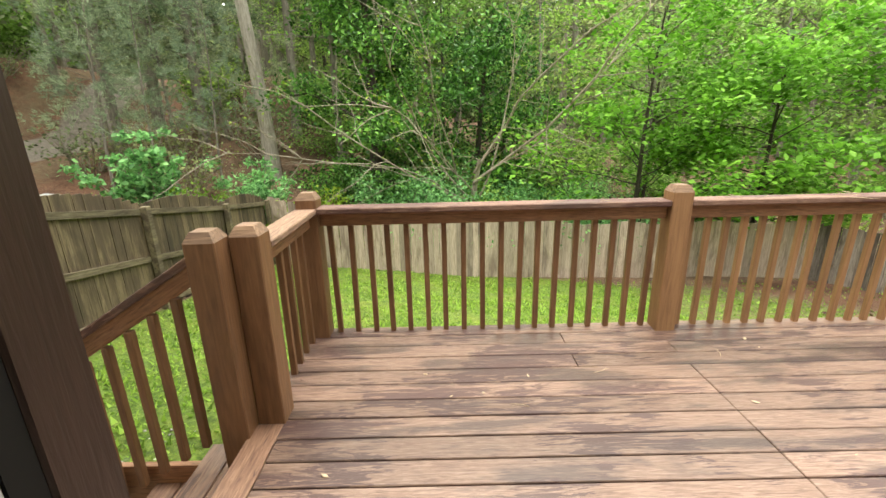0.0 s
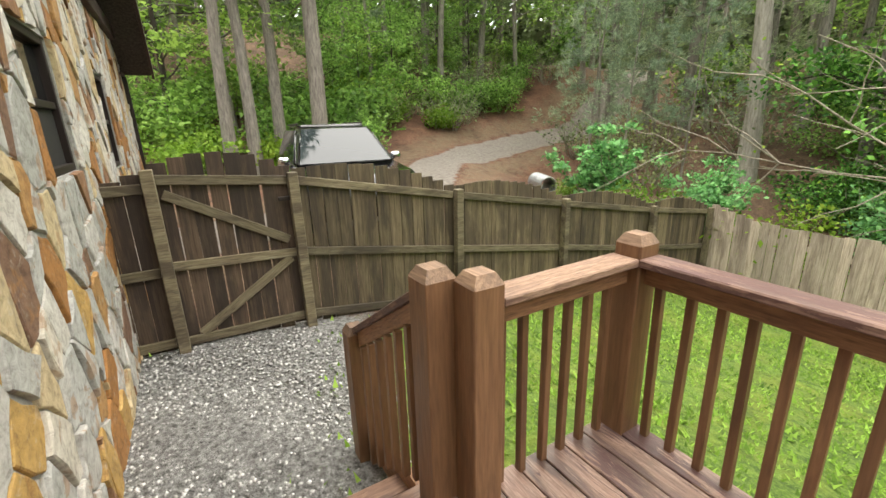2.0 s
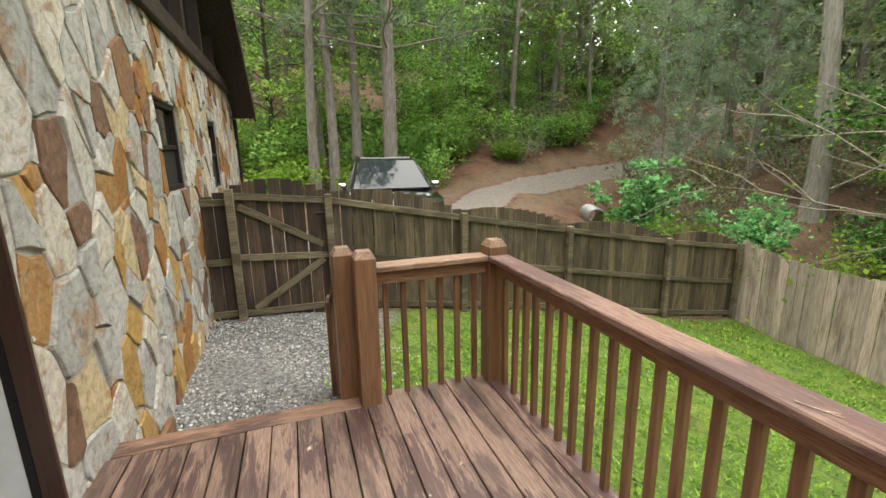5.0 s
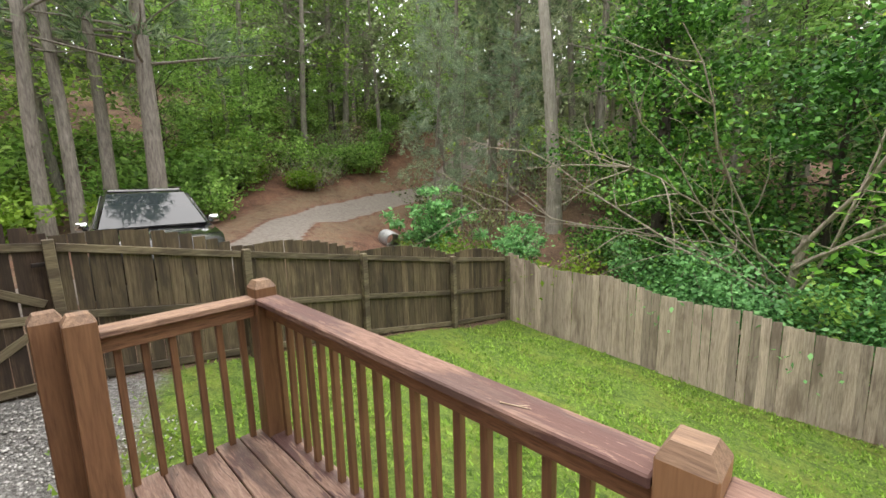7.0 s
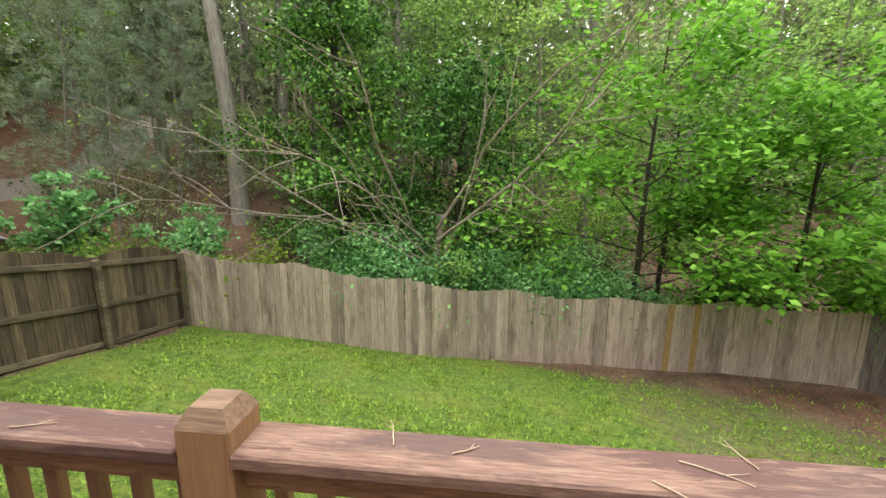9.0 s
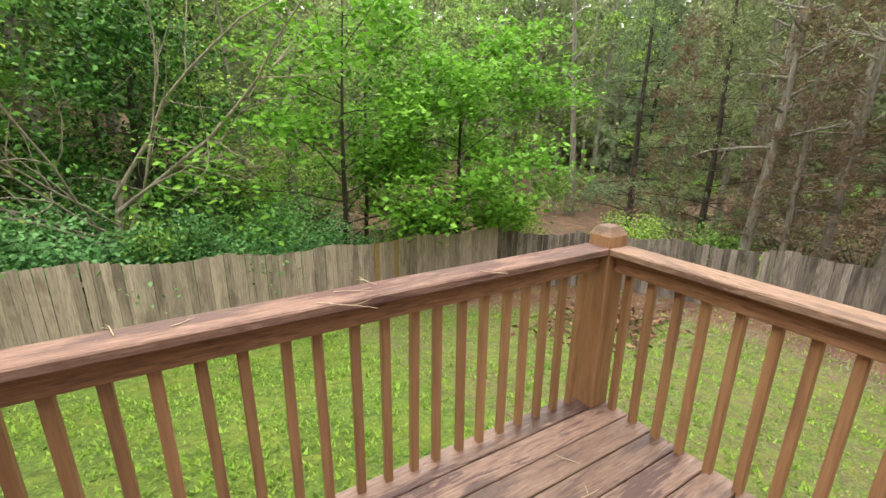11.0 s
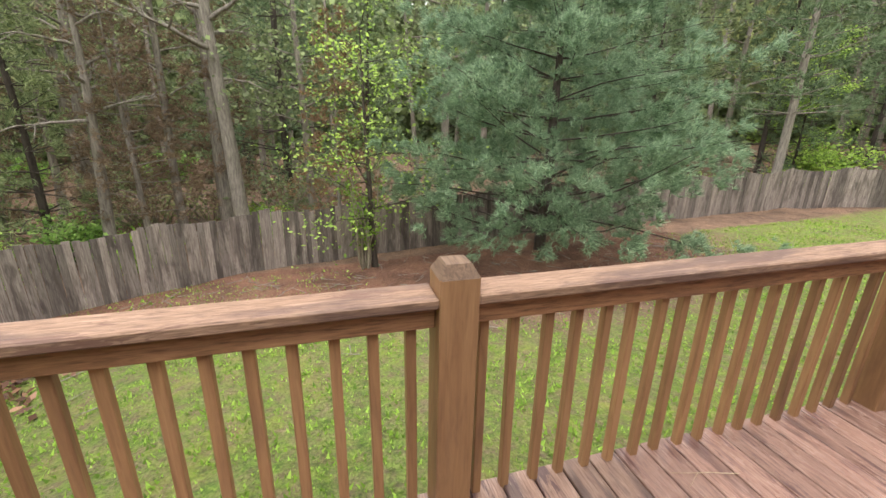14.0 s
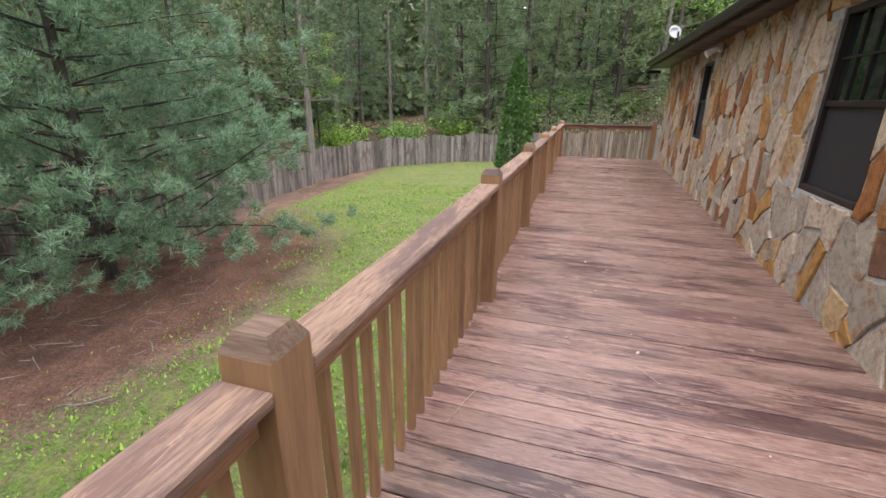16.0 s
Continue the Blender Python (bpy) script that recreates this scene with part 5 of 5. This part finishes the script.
tags = [("tall woodland tree with fresh green spring leaves", "tree"), ("tall thin woodland tree with sparse budding leaves", "tree"),
        ("leafy woodland tree branching low to the ground", "tree"), ("tall grey-green woodland pine with bare lower trunk", "pine tree"),
        ("dark green woodland pine branching from low down", "pine tree"), ("bare grey woodland tree with many thin twigs", "tree")]
first = [True] * 6


def wood_at(k, x, y, s=1.0, rz=None):
    rz = place_rng.uniform(0, 360) if rz is None else rz
    if first[k]:
        first[k] = False
        plant(kinds[k], x, y, *tags[k], "woodland trees", rz=rz, s=s)
    else:
        again(kinds[k], x, y, rz, s)


for k, x, y, s in ((5, -13.8, 2.4, 1.0), (5, -14.2, 3.1, 1.05), (3, -13.7, 5.0, 1.25), (5, -14.8, 4.0, 1.1), (2, -17, 5.8, .65), (0, -19, 9, .7), (0, -18, 3, 1), (2, -17, 1, .8),
                   (3, -9.5, 17.5, 1.0), (1, -6, 18, .9), (5, -3.8, 16.0, .8), (1, -12.5, 17, .9), (5, -8, 20, 1), (0, -18.5, 22, 1),
                   (0, 3.8, 17, .65), (2, 7.8, 17, .65), (0, 11.8, 16.5, .65), (2, 0, 18, .7), (3, -2, 21, 1), (1, 6, 21, 1),
                   (0, -21, 19, .9), (3, -22.5, 16.5, 1.1), (0, -20.5, 25, 1), (3, -25, 21, 1.1), (5, -20.5, 13.5, 1), (1, -22, 11, .9), (0, -23.5, 9.5, .7), (2, -18.6, 8.2, .32), (2, -19.8, 10.4, .4), (2, -20.6, 13.4, .38), (2, -19.0, 6.6, .36), (2, -21.5, 16.0, .4), (4, 17.5, 9.5, .75), (5, 20, 9.3, 1.0), (5, 18.5, 6.3, .8), (4, 19, 13.5, .9), (1, 18.5, 2.0, .75), (4, 17.5, .2, .62), (4, 19.0, -7.5, .8), (4, 19.5, -13, .8), (4, 18, -18, .8), (2, 17.5, -19.5, .5),
                   (3, 12.5, -26, .7), (4, 9, -26.5, .7), (3, 15.5, -25, .7), (4, 5.5, -27, .65), (4, 3, -27, .6), (4, 17, -23.5, .7), (3, 1.0, -31, .9), (5, -1, -30, .9), (5, 3.5, -31, .9)):
    wood_at(k, x, y, s)
count = 0
while count < 135:
    a, r = place_rng.uniform(-150, 205), place_rng.uniform(20, 44)
    x, y = 2 + r * math.sin(radians(a)), 2 + r * math.cos(radians(a))
    if -13 < x < 2 and -24 < y < 4 or -2 < x < 16 and -24 < y < 0 or drive_distance(x, y) < 3.2:
        continue
    if x > 0 and a > 60:
        k = place_rng.choice([3, 4, 5, 5, 1, 1, 4] if a < 110 else [3, 4, 4, 3, 1])
    else:
        k = place_rng.choice([0, 0, 1, 2, 3, 5, 0, 4])
    wood_at(k, x, y, place_rng.uniform(.75, 1.2))
    count += 1
scrub = [shrub("woodland_shrub", 131, 1.2, 1.5, 2200, .15, LEAF), shrub("woodland_shrub", 137, 1.1, 1.3, 1800, .15, LEAF_YELLOW), shrub("woodland_scrub", 139, 1.3, 1.9, 700, .12, LEAF_SPARSE, 16)]
plant(scrub[0], -15.2, 6.6, "green woodland shrub at the foot of trees", "shrub", "woodland shrubs")
plant(scrub[1], -13.2, 1.2, "bright yellow-green woodland shrub on litter", "shrub", "woodland shrubs")
plant(scrub[2], -9.6, 15.6, "thin twiggy brown-green scrub on the bank", "shrub", "woodland shrubs")
for x, y, k, s in ((-14.4, 3.8, 1, 1.0), (-15.6, 2.0, 1, 1.1), (-16.5, 4.6, 0, 1.3), (-16.6, 6.2, 0, 1.4), (-17.5, 7.6, 0, 1.2), (-19.2, 9.8, 0, 1.4), (-21.5, 9, 0, 1.6), (-19, 7, 1, 1.3), (-26, 13, 0, 1.8), (-16.2, .8, 0, 1.3), (-17.4, -.6, 0, 1.4), (-18.6, 1.6, 0, 1.3), (-20.2, 3.4, 0, 1.5), (-19.6, 5.2, 0, 1.2), (-19.6, 12.2, 0, 1.0), (-20.2, 14.6, 2, 1.0), (-18.6, 9.6, 1, .8), (-21.4, 16.4, 2, 1.2), (-20.4, 18.5, 0, 1.0), (-18.0, 13.4, 2, .6), (-23, 26, 0, 1.8), (-8, 13.4, 2, 1), (-11, 15.2, 2, 1), (-6.5, 16, 2, 1), (-12.6, 15.4, 2, 1.1),
                   (15.6, 6.6, 1, .8), (17, 8.6, 0, .9), (19.4, 4.6, 1, .8), (17.4, 3.2, 0, .7), (16.6, -1, 1, .7), (21, 8, 2, 1.2), (21.4, 6, 2, 1.2), (23, 3, 2, 1.3), (16.2, -17.6, 1, .9), (16.6, -13, 0, .8),
                   (2, -26, 2, 1.2), (-1, -27, 2, 1.2), (5, -26, 2, 1.2), (8, -25, 2, 1.2), (0, -24.4, 2, 1), (11, -25, 0, 1.3), (14, -23.5, 0, 1.2), (3, -24.5, 2, 1.3), (-2, -25, 2, 1.3), (1, -29, 1, 1.3), (4, -29, 0, 1.4), (-3, -30, 2, 1.4), (7, -29, 0, 1.4), (12, -29, 0, 1.4), (17, -21, 0, 1.3)):
    again(scrub[k], x, y, place_rng.uniform(0, 360), s)
for _ in range(34):
    x, y = place_rng.uniform(-24, -17.3), place_rng.uniform(6.5, 21)
    if drive_distance(x, y) > 2.3:
        again(scrub[place_rng.choice([0, 0, 1, 2, 2])], x, y, place_rng.uniform(0, 360), place_rng.uniform(.35, 1.2))
for _ in range(60):
    a, r = place_rng.uniform(-75, 110), place_rng.uniform(17, 34)
    x, y = 2 + r * math.sin(radians(a)), 2 + r * math.cos(radians(a))
    if drive_distance(x, y) < 5.5 or -13 < x < 2 and y < 6:
        continue
    again(scrub[place_rng.choice([0, 0, 2, 2, 1] if a < 50 else [2, 2, 2, 0])], x, y, place_rng.uniform(0, 360), place_rng.uniform(.9, 1.5))

# far woods, closing the view
rng = np.random.default_rng(151)
n_ = 165000
az = np.radians(rng.uniform(-180, 180, n_))
lump = np.array([noise.noise(Vector((math.cos(a) * 9, math.sin(a) * 9, 0))) for a in az])
r = rng.uniform(43, 58, n_)
x, y = 2 + r * np.sin(az), 2 + r * np.cos(az)
z = ground_z(x, y) + rng.uniform(0, 1, n_) ** 1.15 * (21 + 8 * lump)
lv, lf = leaves(rng, np.stack([x, y, z], 1), .95, .2)
far_woods = tagged(new("far_woods", make_mesh("far_woods", lv, lf, LEAF_SPARSE)), "dense distant green woodland canopy on the hills", "woods", kind="stuff")
tubes = []
for k in range(150):
    a, r = rng.uniform(-180, 180), rng.uniform(40, 54)
    x, y = 2 + r * math.sin(radians(a)), 2 + r * math.cos(radians(a))
    zz = gz(x, y)
    tubes.append(tube(curve_points(rng, (x, y, zz - .5), (0, 0, 1), 20, 4, 0, .02), np.linspace(.2, .09, 4), 6))
v, f = joined(tubes)
tagged(new("far_trunks", make_mesh("far_trunks", v, f, BARK)), "thin distant grey tree trunks in the woods", "woods", kind="stuff")

# wooded ridge beyond the trees
RIDGE, nt, b = mat("distant_wooded_ridge", 0.95)
rn1 = noise_node(nt, vec_node(nt, position(nt), (1, 1, .35)), 0.9, 8, 0.75)
nt.links.new(ramp_node(nt, rn1, [(0.3, (0.06, 0.075, 0.045)), (0.5, (0.15, 0.175, 0.105)), (0.7, (0.3, 0.33, 0.2))]), b.inputs["Base Color"])
n_ = 240
ring_v, ring_f = [], []
for k in range(n_):
    a = 2 * math.pi * k / n_
    top = 17 + 5 * noise.noise(Vector((math.cos(a) * 3, math.sin(a) * 3, 2))) + 3 * noise.noise(Vector((math.cos(a) * 30, math.sin(a) * 30, 7)))
    for rr, zz in ((66, -6), (68, top * .5), (72, top)):
        ring_v.append((2 + rr * math.sin(a), 2 + rr * math.cos(a), zz))
for k in range(n_):
    for q in (0, 1):
        ring_f.append((3 * k + q, 3 * ((k + 1) % n_) + q, 3 * ((k + 1) % n_) + q + 1, 3 * k + q + 1))
tagged(new("backdrop", make_mesh("backdrop", ring_v, ring_f, RIDGE, True)), "distant dark green wooded ridge around the valley", "ridge", kind="structure")

# columnar evergreen by the end of the deck
arb = empty("columnar_evergreen")
rng = np.random.default_rng(161)
h = rng.uniform(0, 1, 9000)
rad = .55 * np.sqrt(np.clip(1 - h, 0, 1)) * (.35 + .65 * np.minimum(1, h * 5)) * rng.uniform(.72, 1.06, 9000)
a = rng.uniform(0, 2 * np.pi, 9000)
lv, lf = leaves(rng, np.stack([np.cos(a) * rad, np.sin(a) * rad, .1 + h * 3.5], 1), .10, .1, .4)
child("foliage", make_mesh("foliage", lv, lf, CEDAR), arb)
v, f = tube(curve_points(rng, (0, 0, -.2), (0, 0, 1), 2.5, 4, 0, .01), np.linspace(.07, .02, 4), 6)
child("trunk", make_mesh("trunk", v, f, BARK_DARK, True), arb)
plant(arb, 5.55, -13.2, "narrow cone-shaped dark green evergreen shrub", "evergreen", s=1.3)

# ---- car, behind the fence ----
car = empty("parked_car", pose(-7.85, 3.62, -0.08, 0, 0, -96), "black estate car with reflecting windscreen parked on the drive", "car")


def loft(name, rings, material, parent, label="", smooth=True, closed=True):
    """A closed skin over rings of equal length."""
    n_ = len(rings[0])
    V = [p for ring in rings for p in ring]
    F = []
    for k in range(len(rings) - 1):
        for q in range(n_):
            q2 = (q + 1) % n_
            F.append((k * n_ + q, k * n_ + q2, (k + 1) * n_ + q2, (k + 1) * n_ + q))
    F += [tuple(range(n_))[::-1], tuple((len(rings) - 1) * n_ + q for q in range(n_))]
    me = make_mesh(name, V, F, material)
    bm = bmesh.new()
    bm.from_mesh(me)
    bmesh.ops.recalc_face_normals(bm, faces=bm.faces[:])
    bmesh.ops.bevel(bm, geom=bm.edges[:], offset=.025, segments=2, affect="EDGES", clamp_overlap=True)
    bm.to_mesh(me)
    bm.free()
    if smooth:
        me.polygons.foreach_set("use_smooth", [True] * len(me.polygons))
    return child(name, me, parent, None, label)


# the car's nose points along local +y
def ring(y, w, z0, z1):
    return [(-w, y, z0), (w, y, z0), (w * 1.02, y, (z0 + z1) / 2), (w * .96, y, z1), (-w * .96, y, z1), (-w * 1.02, y, (z0 + z1) / 2)]


loft("body", [ring(-2.3, .82, .35, .98), ring(-2.1, .9, .28, 1.06), ring(.7, .92, .28, 1.04), ring(1.9, .88, .28, .94), ring(2.25, .78, .34, .82)], PAINT, car)


V = [(-.84, -2.1, 1.05), (.84, -2.1, 1.05), (.84, 1.08, 1.02), (-.84, 1.08, 1.02), (-.64, -1.85, 1.60), (.64, -1.85, 1.60), (.64, .22, 1.61), (-.64, .22, 1.61)]
me = make_mesh("cabin", V, [(0, 3, 2, 1), (4, 5, 6, 7), (0, 1, 5, 4), (1, 2, 6, 5), (2, 3, 7, 6), (3, 0, 4, 7)], PAINT)
bm = bmesh.new()
bm.from_mesh(me)
bmesh.ops.bevel(bm, geom=bm.edges[:], offset=.05, segments=3, affect="EDGES")
bm.to_mesh(me)
bm.free()
me.polygons.foreach_set("use_smooth", [True] * len(me.polygons))
child("cabin", me, car)


def pane_on(name, a, c, d, e, k, label=""):
    """A glass pane set 6 mm proud of the face a-c-d-e, shrunk about its middle by k."""
    a, c, d, e = map(Vector, (a, c, d, e))
    nrm = (c - a).cross(e - a).normalized()
    mid = (a + c + d + e) / 4
    q = [mid + (p - mid) * k for p in (a, c, d, e)]
    v = [p + nrm * .008 for p in q] + [p - nrm * .01 for p in q]
    child(name, make_mesh(name, v, [(0, 1, 2, 3), (7, 6, 5, 4), (0, 4, 5, 1), (1, 5, 6, 2), (2, 6, 7, 3), (3, 7, 4, 0)], CAR_GLASS), car, None, label)


pane_on("windscreen", V[2], V[3], V[7], V[6], .90, "large sloping windscreen reflecting the sky")
pane_on("side_window", V[1], V[2], V[6], V[5], .85)
pane_on("side_window", V[3], V[0], V[4], V[7], .85)
for sx in (-1, 1):
    part("wing_mirror", box_bm(sx * .96 - .09, .62, 1.02, sx * .96 + .09, .74, 1.16, .03), CHROME, car, "bright silver wing mirror", True)
    x0, x1 = sorted((sx * .60, sx * .56))
    part("roof_rail", box_bm(x0, -1.7, 1.655, x1, -.1, 1.69, .012), METAL_DARK, car)
    part("headlight", box_bm(sx * .62 - .14, 2.1, .68, sx * .62 + .14, 2.24, .82, .03), CHROME, car)
    for yy in (-1.4, 1.35):
        bm = bmesh.new()
        bmesh.ops.create_cone(bm, cap_ends=True, segments=22, radius1=.34, radius2=.34, depth=.22)
        wh = part("wheel", bm, TYRE, car, m=pose(sx * .84, yy, .34, 0, 90, 0))
        bm = bmesh.new()
        bmesh.ops.create_cone(bm, cap_ends=True, segments=16, radius1=.21, radius2=.19, depth=.03)
        part("rim", bm, CHROME, wh, m=pose(0, 0, sx * .115))
for sx in (-.35, .35):
    part("wiper", box_bm(sx - .25, 1.10, 1.035, sx + .2, 1.12, 1.05, .004), RUBBER, car)

part("roof_panel", box_bm(-.57, -1.80, 1.58, .57, .10, 1.665, .04), PAINT, car, "black roof with a dark sunroof", True)

# ---- culvert pipe by the drive ----
pipe = empty("culvert_pipe", pose(-9.8, 10.75, gz(-9.8, 10.75) + .25, 0, 90, -25), "grey corrugated metal culvert pipe lying by the drive", "pipe")
rings_v, rings_f = [], []
n_, m_ = 20, 22
for side, rr in ((0, .27), (1, .245)):
    for i in range(m_):
        for j in range(n_):
            a = 2 * math.pi * j / n_
            q = rr + .012 * math.cos(i * math.pi)
            rings_v.append((q * math.cos(a), q * math.sin(a), -.6 + 1.2 * i / (m_ - 1)))
for side in (0, 1):
    o = side * n_ * m_
    for i in range(m_ - 1):
        for j in range(n_):
            f4 = (o + i * n_ + j, o + i * n_ + (j + 1) % n_, o + (i + 1) * n_ + (j + 1) % n_, o + (i + 1) * n_ + j)
            rings_f.append(f4 if side == 0 else f4[::-1])
for i in (0, m_ - 1):
    for j in range(n_):
        rings_f.append((i * n_ + j, n_ * m_ + i * n_ + j, n_ * m_ + i * n_ + (j + 1) % n_, i * n_ + (j + 1) % n_))
child("barrel", make_mesh("barrel", rings_v, rings_f, PIPE), pipe)

# ---- grass, clover and gravel ----
rng = np.random.default_rng(171)
n_ = 420000
x, y = rng.uniform(-4.2, 13.5, n_), rng.uniform(-16, 11.2, n_)
w = ground_weights(x, y)
tuft = np.array([noise.noise(Vector((a * 2.2, c * 2.2, 3))) for a, c in zip(x, y)])
keep = (rng.uniform(0, 1, n_) < w["lawn"] * (.62 + .9 * tuft)) & ~((x > -1.1) & (x < 4.0) & (y < 2.95)) & ~((x < 2) & (y < .6))
x, y = x[keep], y[keep]
z = np.concatenate([ground_z(x[i:i + 4000], y[i:i + 4000]) for i in range(0, len(x), 4000)])
n_ = len(x)
az = rng.uniform(0, 2 * np.pi, n_)
big = rng.uniform(0, 1, n_) ** 4
hh, ww = rng.uniform(.012, .04, n_) + .035 * big, rng.uniform(.006, .015, n_) + .012 * big
dx, dy = np.cos(az), np.sin(az)
base = np.stack([x, y, z + .0], 1)
side = np.stack([-dy, dx, 0 * dx], 1) * ww[:, None]
tip = base + np.stack([dx * hh * .9, dy * hh * .9, hh], 1)
V = np.stack([base - side, base + side, tip], 1).reshape(-1, 3)
tagged(new("grass", make_mesh("grass", V, np.arange(n_ * 3).reshape(-1, 3), GRASS)), "short bright green grass and clover of the lawn", "grass", kind="stuff")

# loose gravel by the steps
n_ = 9000
x, y = rng.uniform(-4.2, -1.15, n_), rng.uniform(.45, 3.2, n_)
keep = rng.uniform(0, 1, n_) < ground_weights(x, y)["gravel"] * .8
x, y = x[keep], y[keep]
n_ = len(x)
c = np.stack([x, y, ground_z(x, y) + .004], 1)
s = rng.uniform(.006, .02, (n_, 1, 1)) * np.array([1.2, .9, .6]) * rng.uniform(.7, 1.3, (n_, 6, 1))
octa = np.array([(1, 0, 0), (0, 1, 0), (-1, 0, 0), (0, -1, 0), (0, 0, 1), (0, 0, -1)], float)
V = (c[:, None, :] + octa[None] * s).reshape(-1, 3)
F = (np.array([(0, 1, 4), (1, 2, 4), (2, 3, 4), (3, 0, 4), (1, 0, 5), (2, 1, 5), (3, 2, 5), (0, 3, 5)])[None] + 6 * np.arange(n_)[:, None, None]).reshape(-1, 3)
PEBBLE, nt, b = mat("crushed_stone", 0.9)
nt.links.new(ramp_node(nt, nt.nodes.new("ShaderNodeNewGeometry").outputs["Random Per Island"], [(0.0, (0.16, 0.155, 0.145)), (0.5, (0.4, 0.39, 0.37)), (1.0, (0.68, 0.67, 0.65))]), b.inputs["Base Color"])
bump(nt, b, noise_node(nt, position(nt), 120, 3), 0.3, 0.003)
tagged(new("gravel", make_mesh("gravel", V, F, PEBBLE)), "loose pale grey crushed stone by the gate", "gravel", kind="stuff")

# ---- small things lying about ----
small = random.Random(181)


def twig(x, y, z, L, rz, label, nm="fallen_twig"):
    g = np.random.default_rng(small.randrange(9999))
    pts = curve_points(g, (0, 0, .004), (1, 0, 0), L, 6, 0, .12)
    pts[:, 2] = .0025
    tw = [tube(pts, np.linspace(.0021, .001, 6), 5)]
    q = curve_points(g, pts[3], (.8, .6, 0), L * .35, 4, 0, .1)
    q[:, 2] = .0025
    tw.append(tube(q, np.linspace(.0014, .0007, 4), 4))
    v, f = joined(tw)
    ob = new(nm, make_mesh(nm, v, f, STRAW))
    ob.matrix_basis = pose(x, y, z, 0, 0, rz)
    return tagged(ob, label, "twig", "fallen twigs")


STRAW, nt, b = mat("dry_straw", 0.85)
nt.links.new(ramp_node(nt, noise_node(nt, position(nt), 40, 3), [(0.3, (0.34, 0.25, 0.15)), (0.7, (0.6, 0.5, 0.36))]), b.inputs["Base Color"])
for x, rz, L in ((1.86, 100, .10), (2.42, -35, .22), (2.5, -20, .16), (2.66, 110, .12), (2.0, 30, .07), (3.1, -50, .12), (0.9, 15, .1)):
    twig(x, RN + small.uniform(-.045, .045), CAP_TOP + .001, L, rz, "dry straw-coloured twig lying on the rail cap")
for x, y, rz, L in ((0.75, 2.35, 10, .12), (0.3, 2.05, 160, .1), (1.6, 2.5, 60, .09), (3.3, 2.45, 20, .16), (3.5, 2.6, 130, .12), (3.2, 2.2, 75, .14), (3.65, 1.9, 5, .1), (2.2, 1.6, 40, .1), (2.9, -.4, 120, .18), (2.5, -1.6, 30, .12), (3.75, .1, 80, .3), (1.2, 1.2, 15, .1)):
    twig(x, y, .004, L, rz, "dry straw-coloured twig lying on the deck boards")


def fallen_leaf(x, y, z):
    a = small.uniform(.010, .024)
    v = [(-a, 0, .004), (0, -a * .5, .003), (a, 0, .008), (0, a * .5, .006), (-a, 0, .0025), (0, -a * .5, .0015), (a, 0, .0065), (0, a * .5, .0045)]
    ob = new("fallen_leaf", make_mesh("fallen_leaf", v, [(0, 1, 2, 3), (7, 6, 5, 4), (0, 4, 5, 1), (1, 5, 6, 2), (2, 6, 7, 3), (3, 7, 4, 0)], STRAW))
    ob.matrix_basis = pose(x, y, z, 0, 0, small.uniform(0, 360))
    return tagged(ob, "small pale dry leaf lying on the deck", "leaf", "fallen leaves")


for _ in range(34):
    if small.random() < .55:
        fallen_leaf(small.uniform(-.8, 3.8), small.uniform(1.0, 2.8), .0)
    else:
        fallen_leaf(small.uniform(1.9, 3.8), small.uniform(-4, .6), .0)

# heap of dead leaves and bark by the side fence
g = np.random.default_rng(191)
n_ = 900
px, py = 9.6 + g.normal(scale=.9, size=n_), 7.0 + g.normal(scale=.6, size=n_)
lv, lf = leaves(g, np.stack([px, py, ground_z(px, py) + .04 + g.uniform(0, .16, n_) * np.exp(-((px - 9.6) ** 2 + (py - 7) ** 2))], 1), .16, .8, .5)
tagged(new("leaf_heap", make_mesh("leaf_heap", lv, lf, LEAF_HEAP)), "low heap of brown dead leaves and bark on bare soil", "leaf heap", kind="stuff")
fallen = empty("fallen_branch", pose(10.2, 2.0, gz(10.2, 2.0) + .04, 0, 0, 60), "thin dark fallen branch lying on pine straw", "branch")
v, f = tube(curve_points(g, (-.9, 0, 0), (1, .1, 0), 1.8, 7, 0, .08) * np.array([1, 1, .1]), np.linspace(.025, .008, 7), 6)
child("stick", make_mesh("stick", v, f, BARK_DARK, True), fallen)
litter_rng = np.random.default_rng(193)
tubes = []
for _ in range(420):
    a, c = 11.6 + litter_rng.normal(scale=1.5), litter_rng.uniform(-9, 8.5)
    if a > 13.6 or a < 8:
        continue
    pts = curve_points(litter_rng, (0, 0, 0), (litter_rng.normal(), litter_rng.normal(), 0), litter_rng.uniform(.12, .6), 4, 0, .12)
    pts[:, 2] = 0
    pts += np.array([a, c, gz(a, c) + .035])
    tubes.append(tube(pts, np.linspace(.009, .003, 4), 4))
v, f = joined(tubes)
tagged(new("stick_litter", make_mesh("stick_litter", v, f, BARK)), "small grey and brown sticks scattered on pine straw", "sticks", kind="stuff")
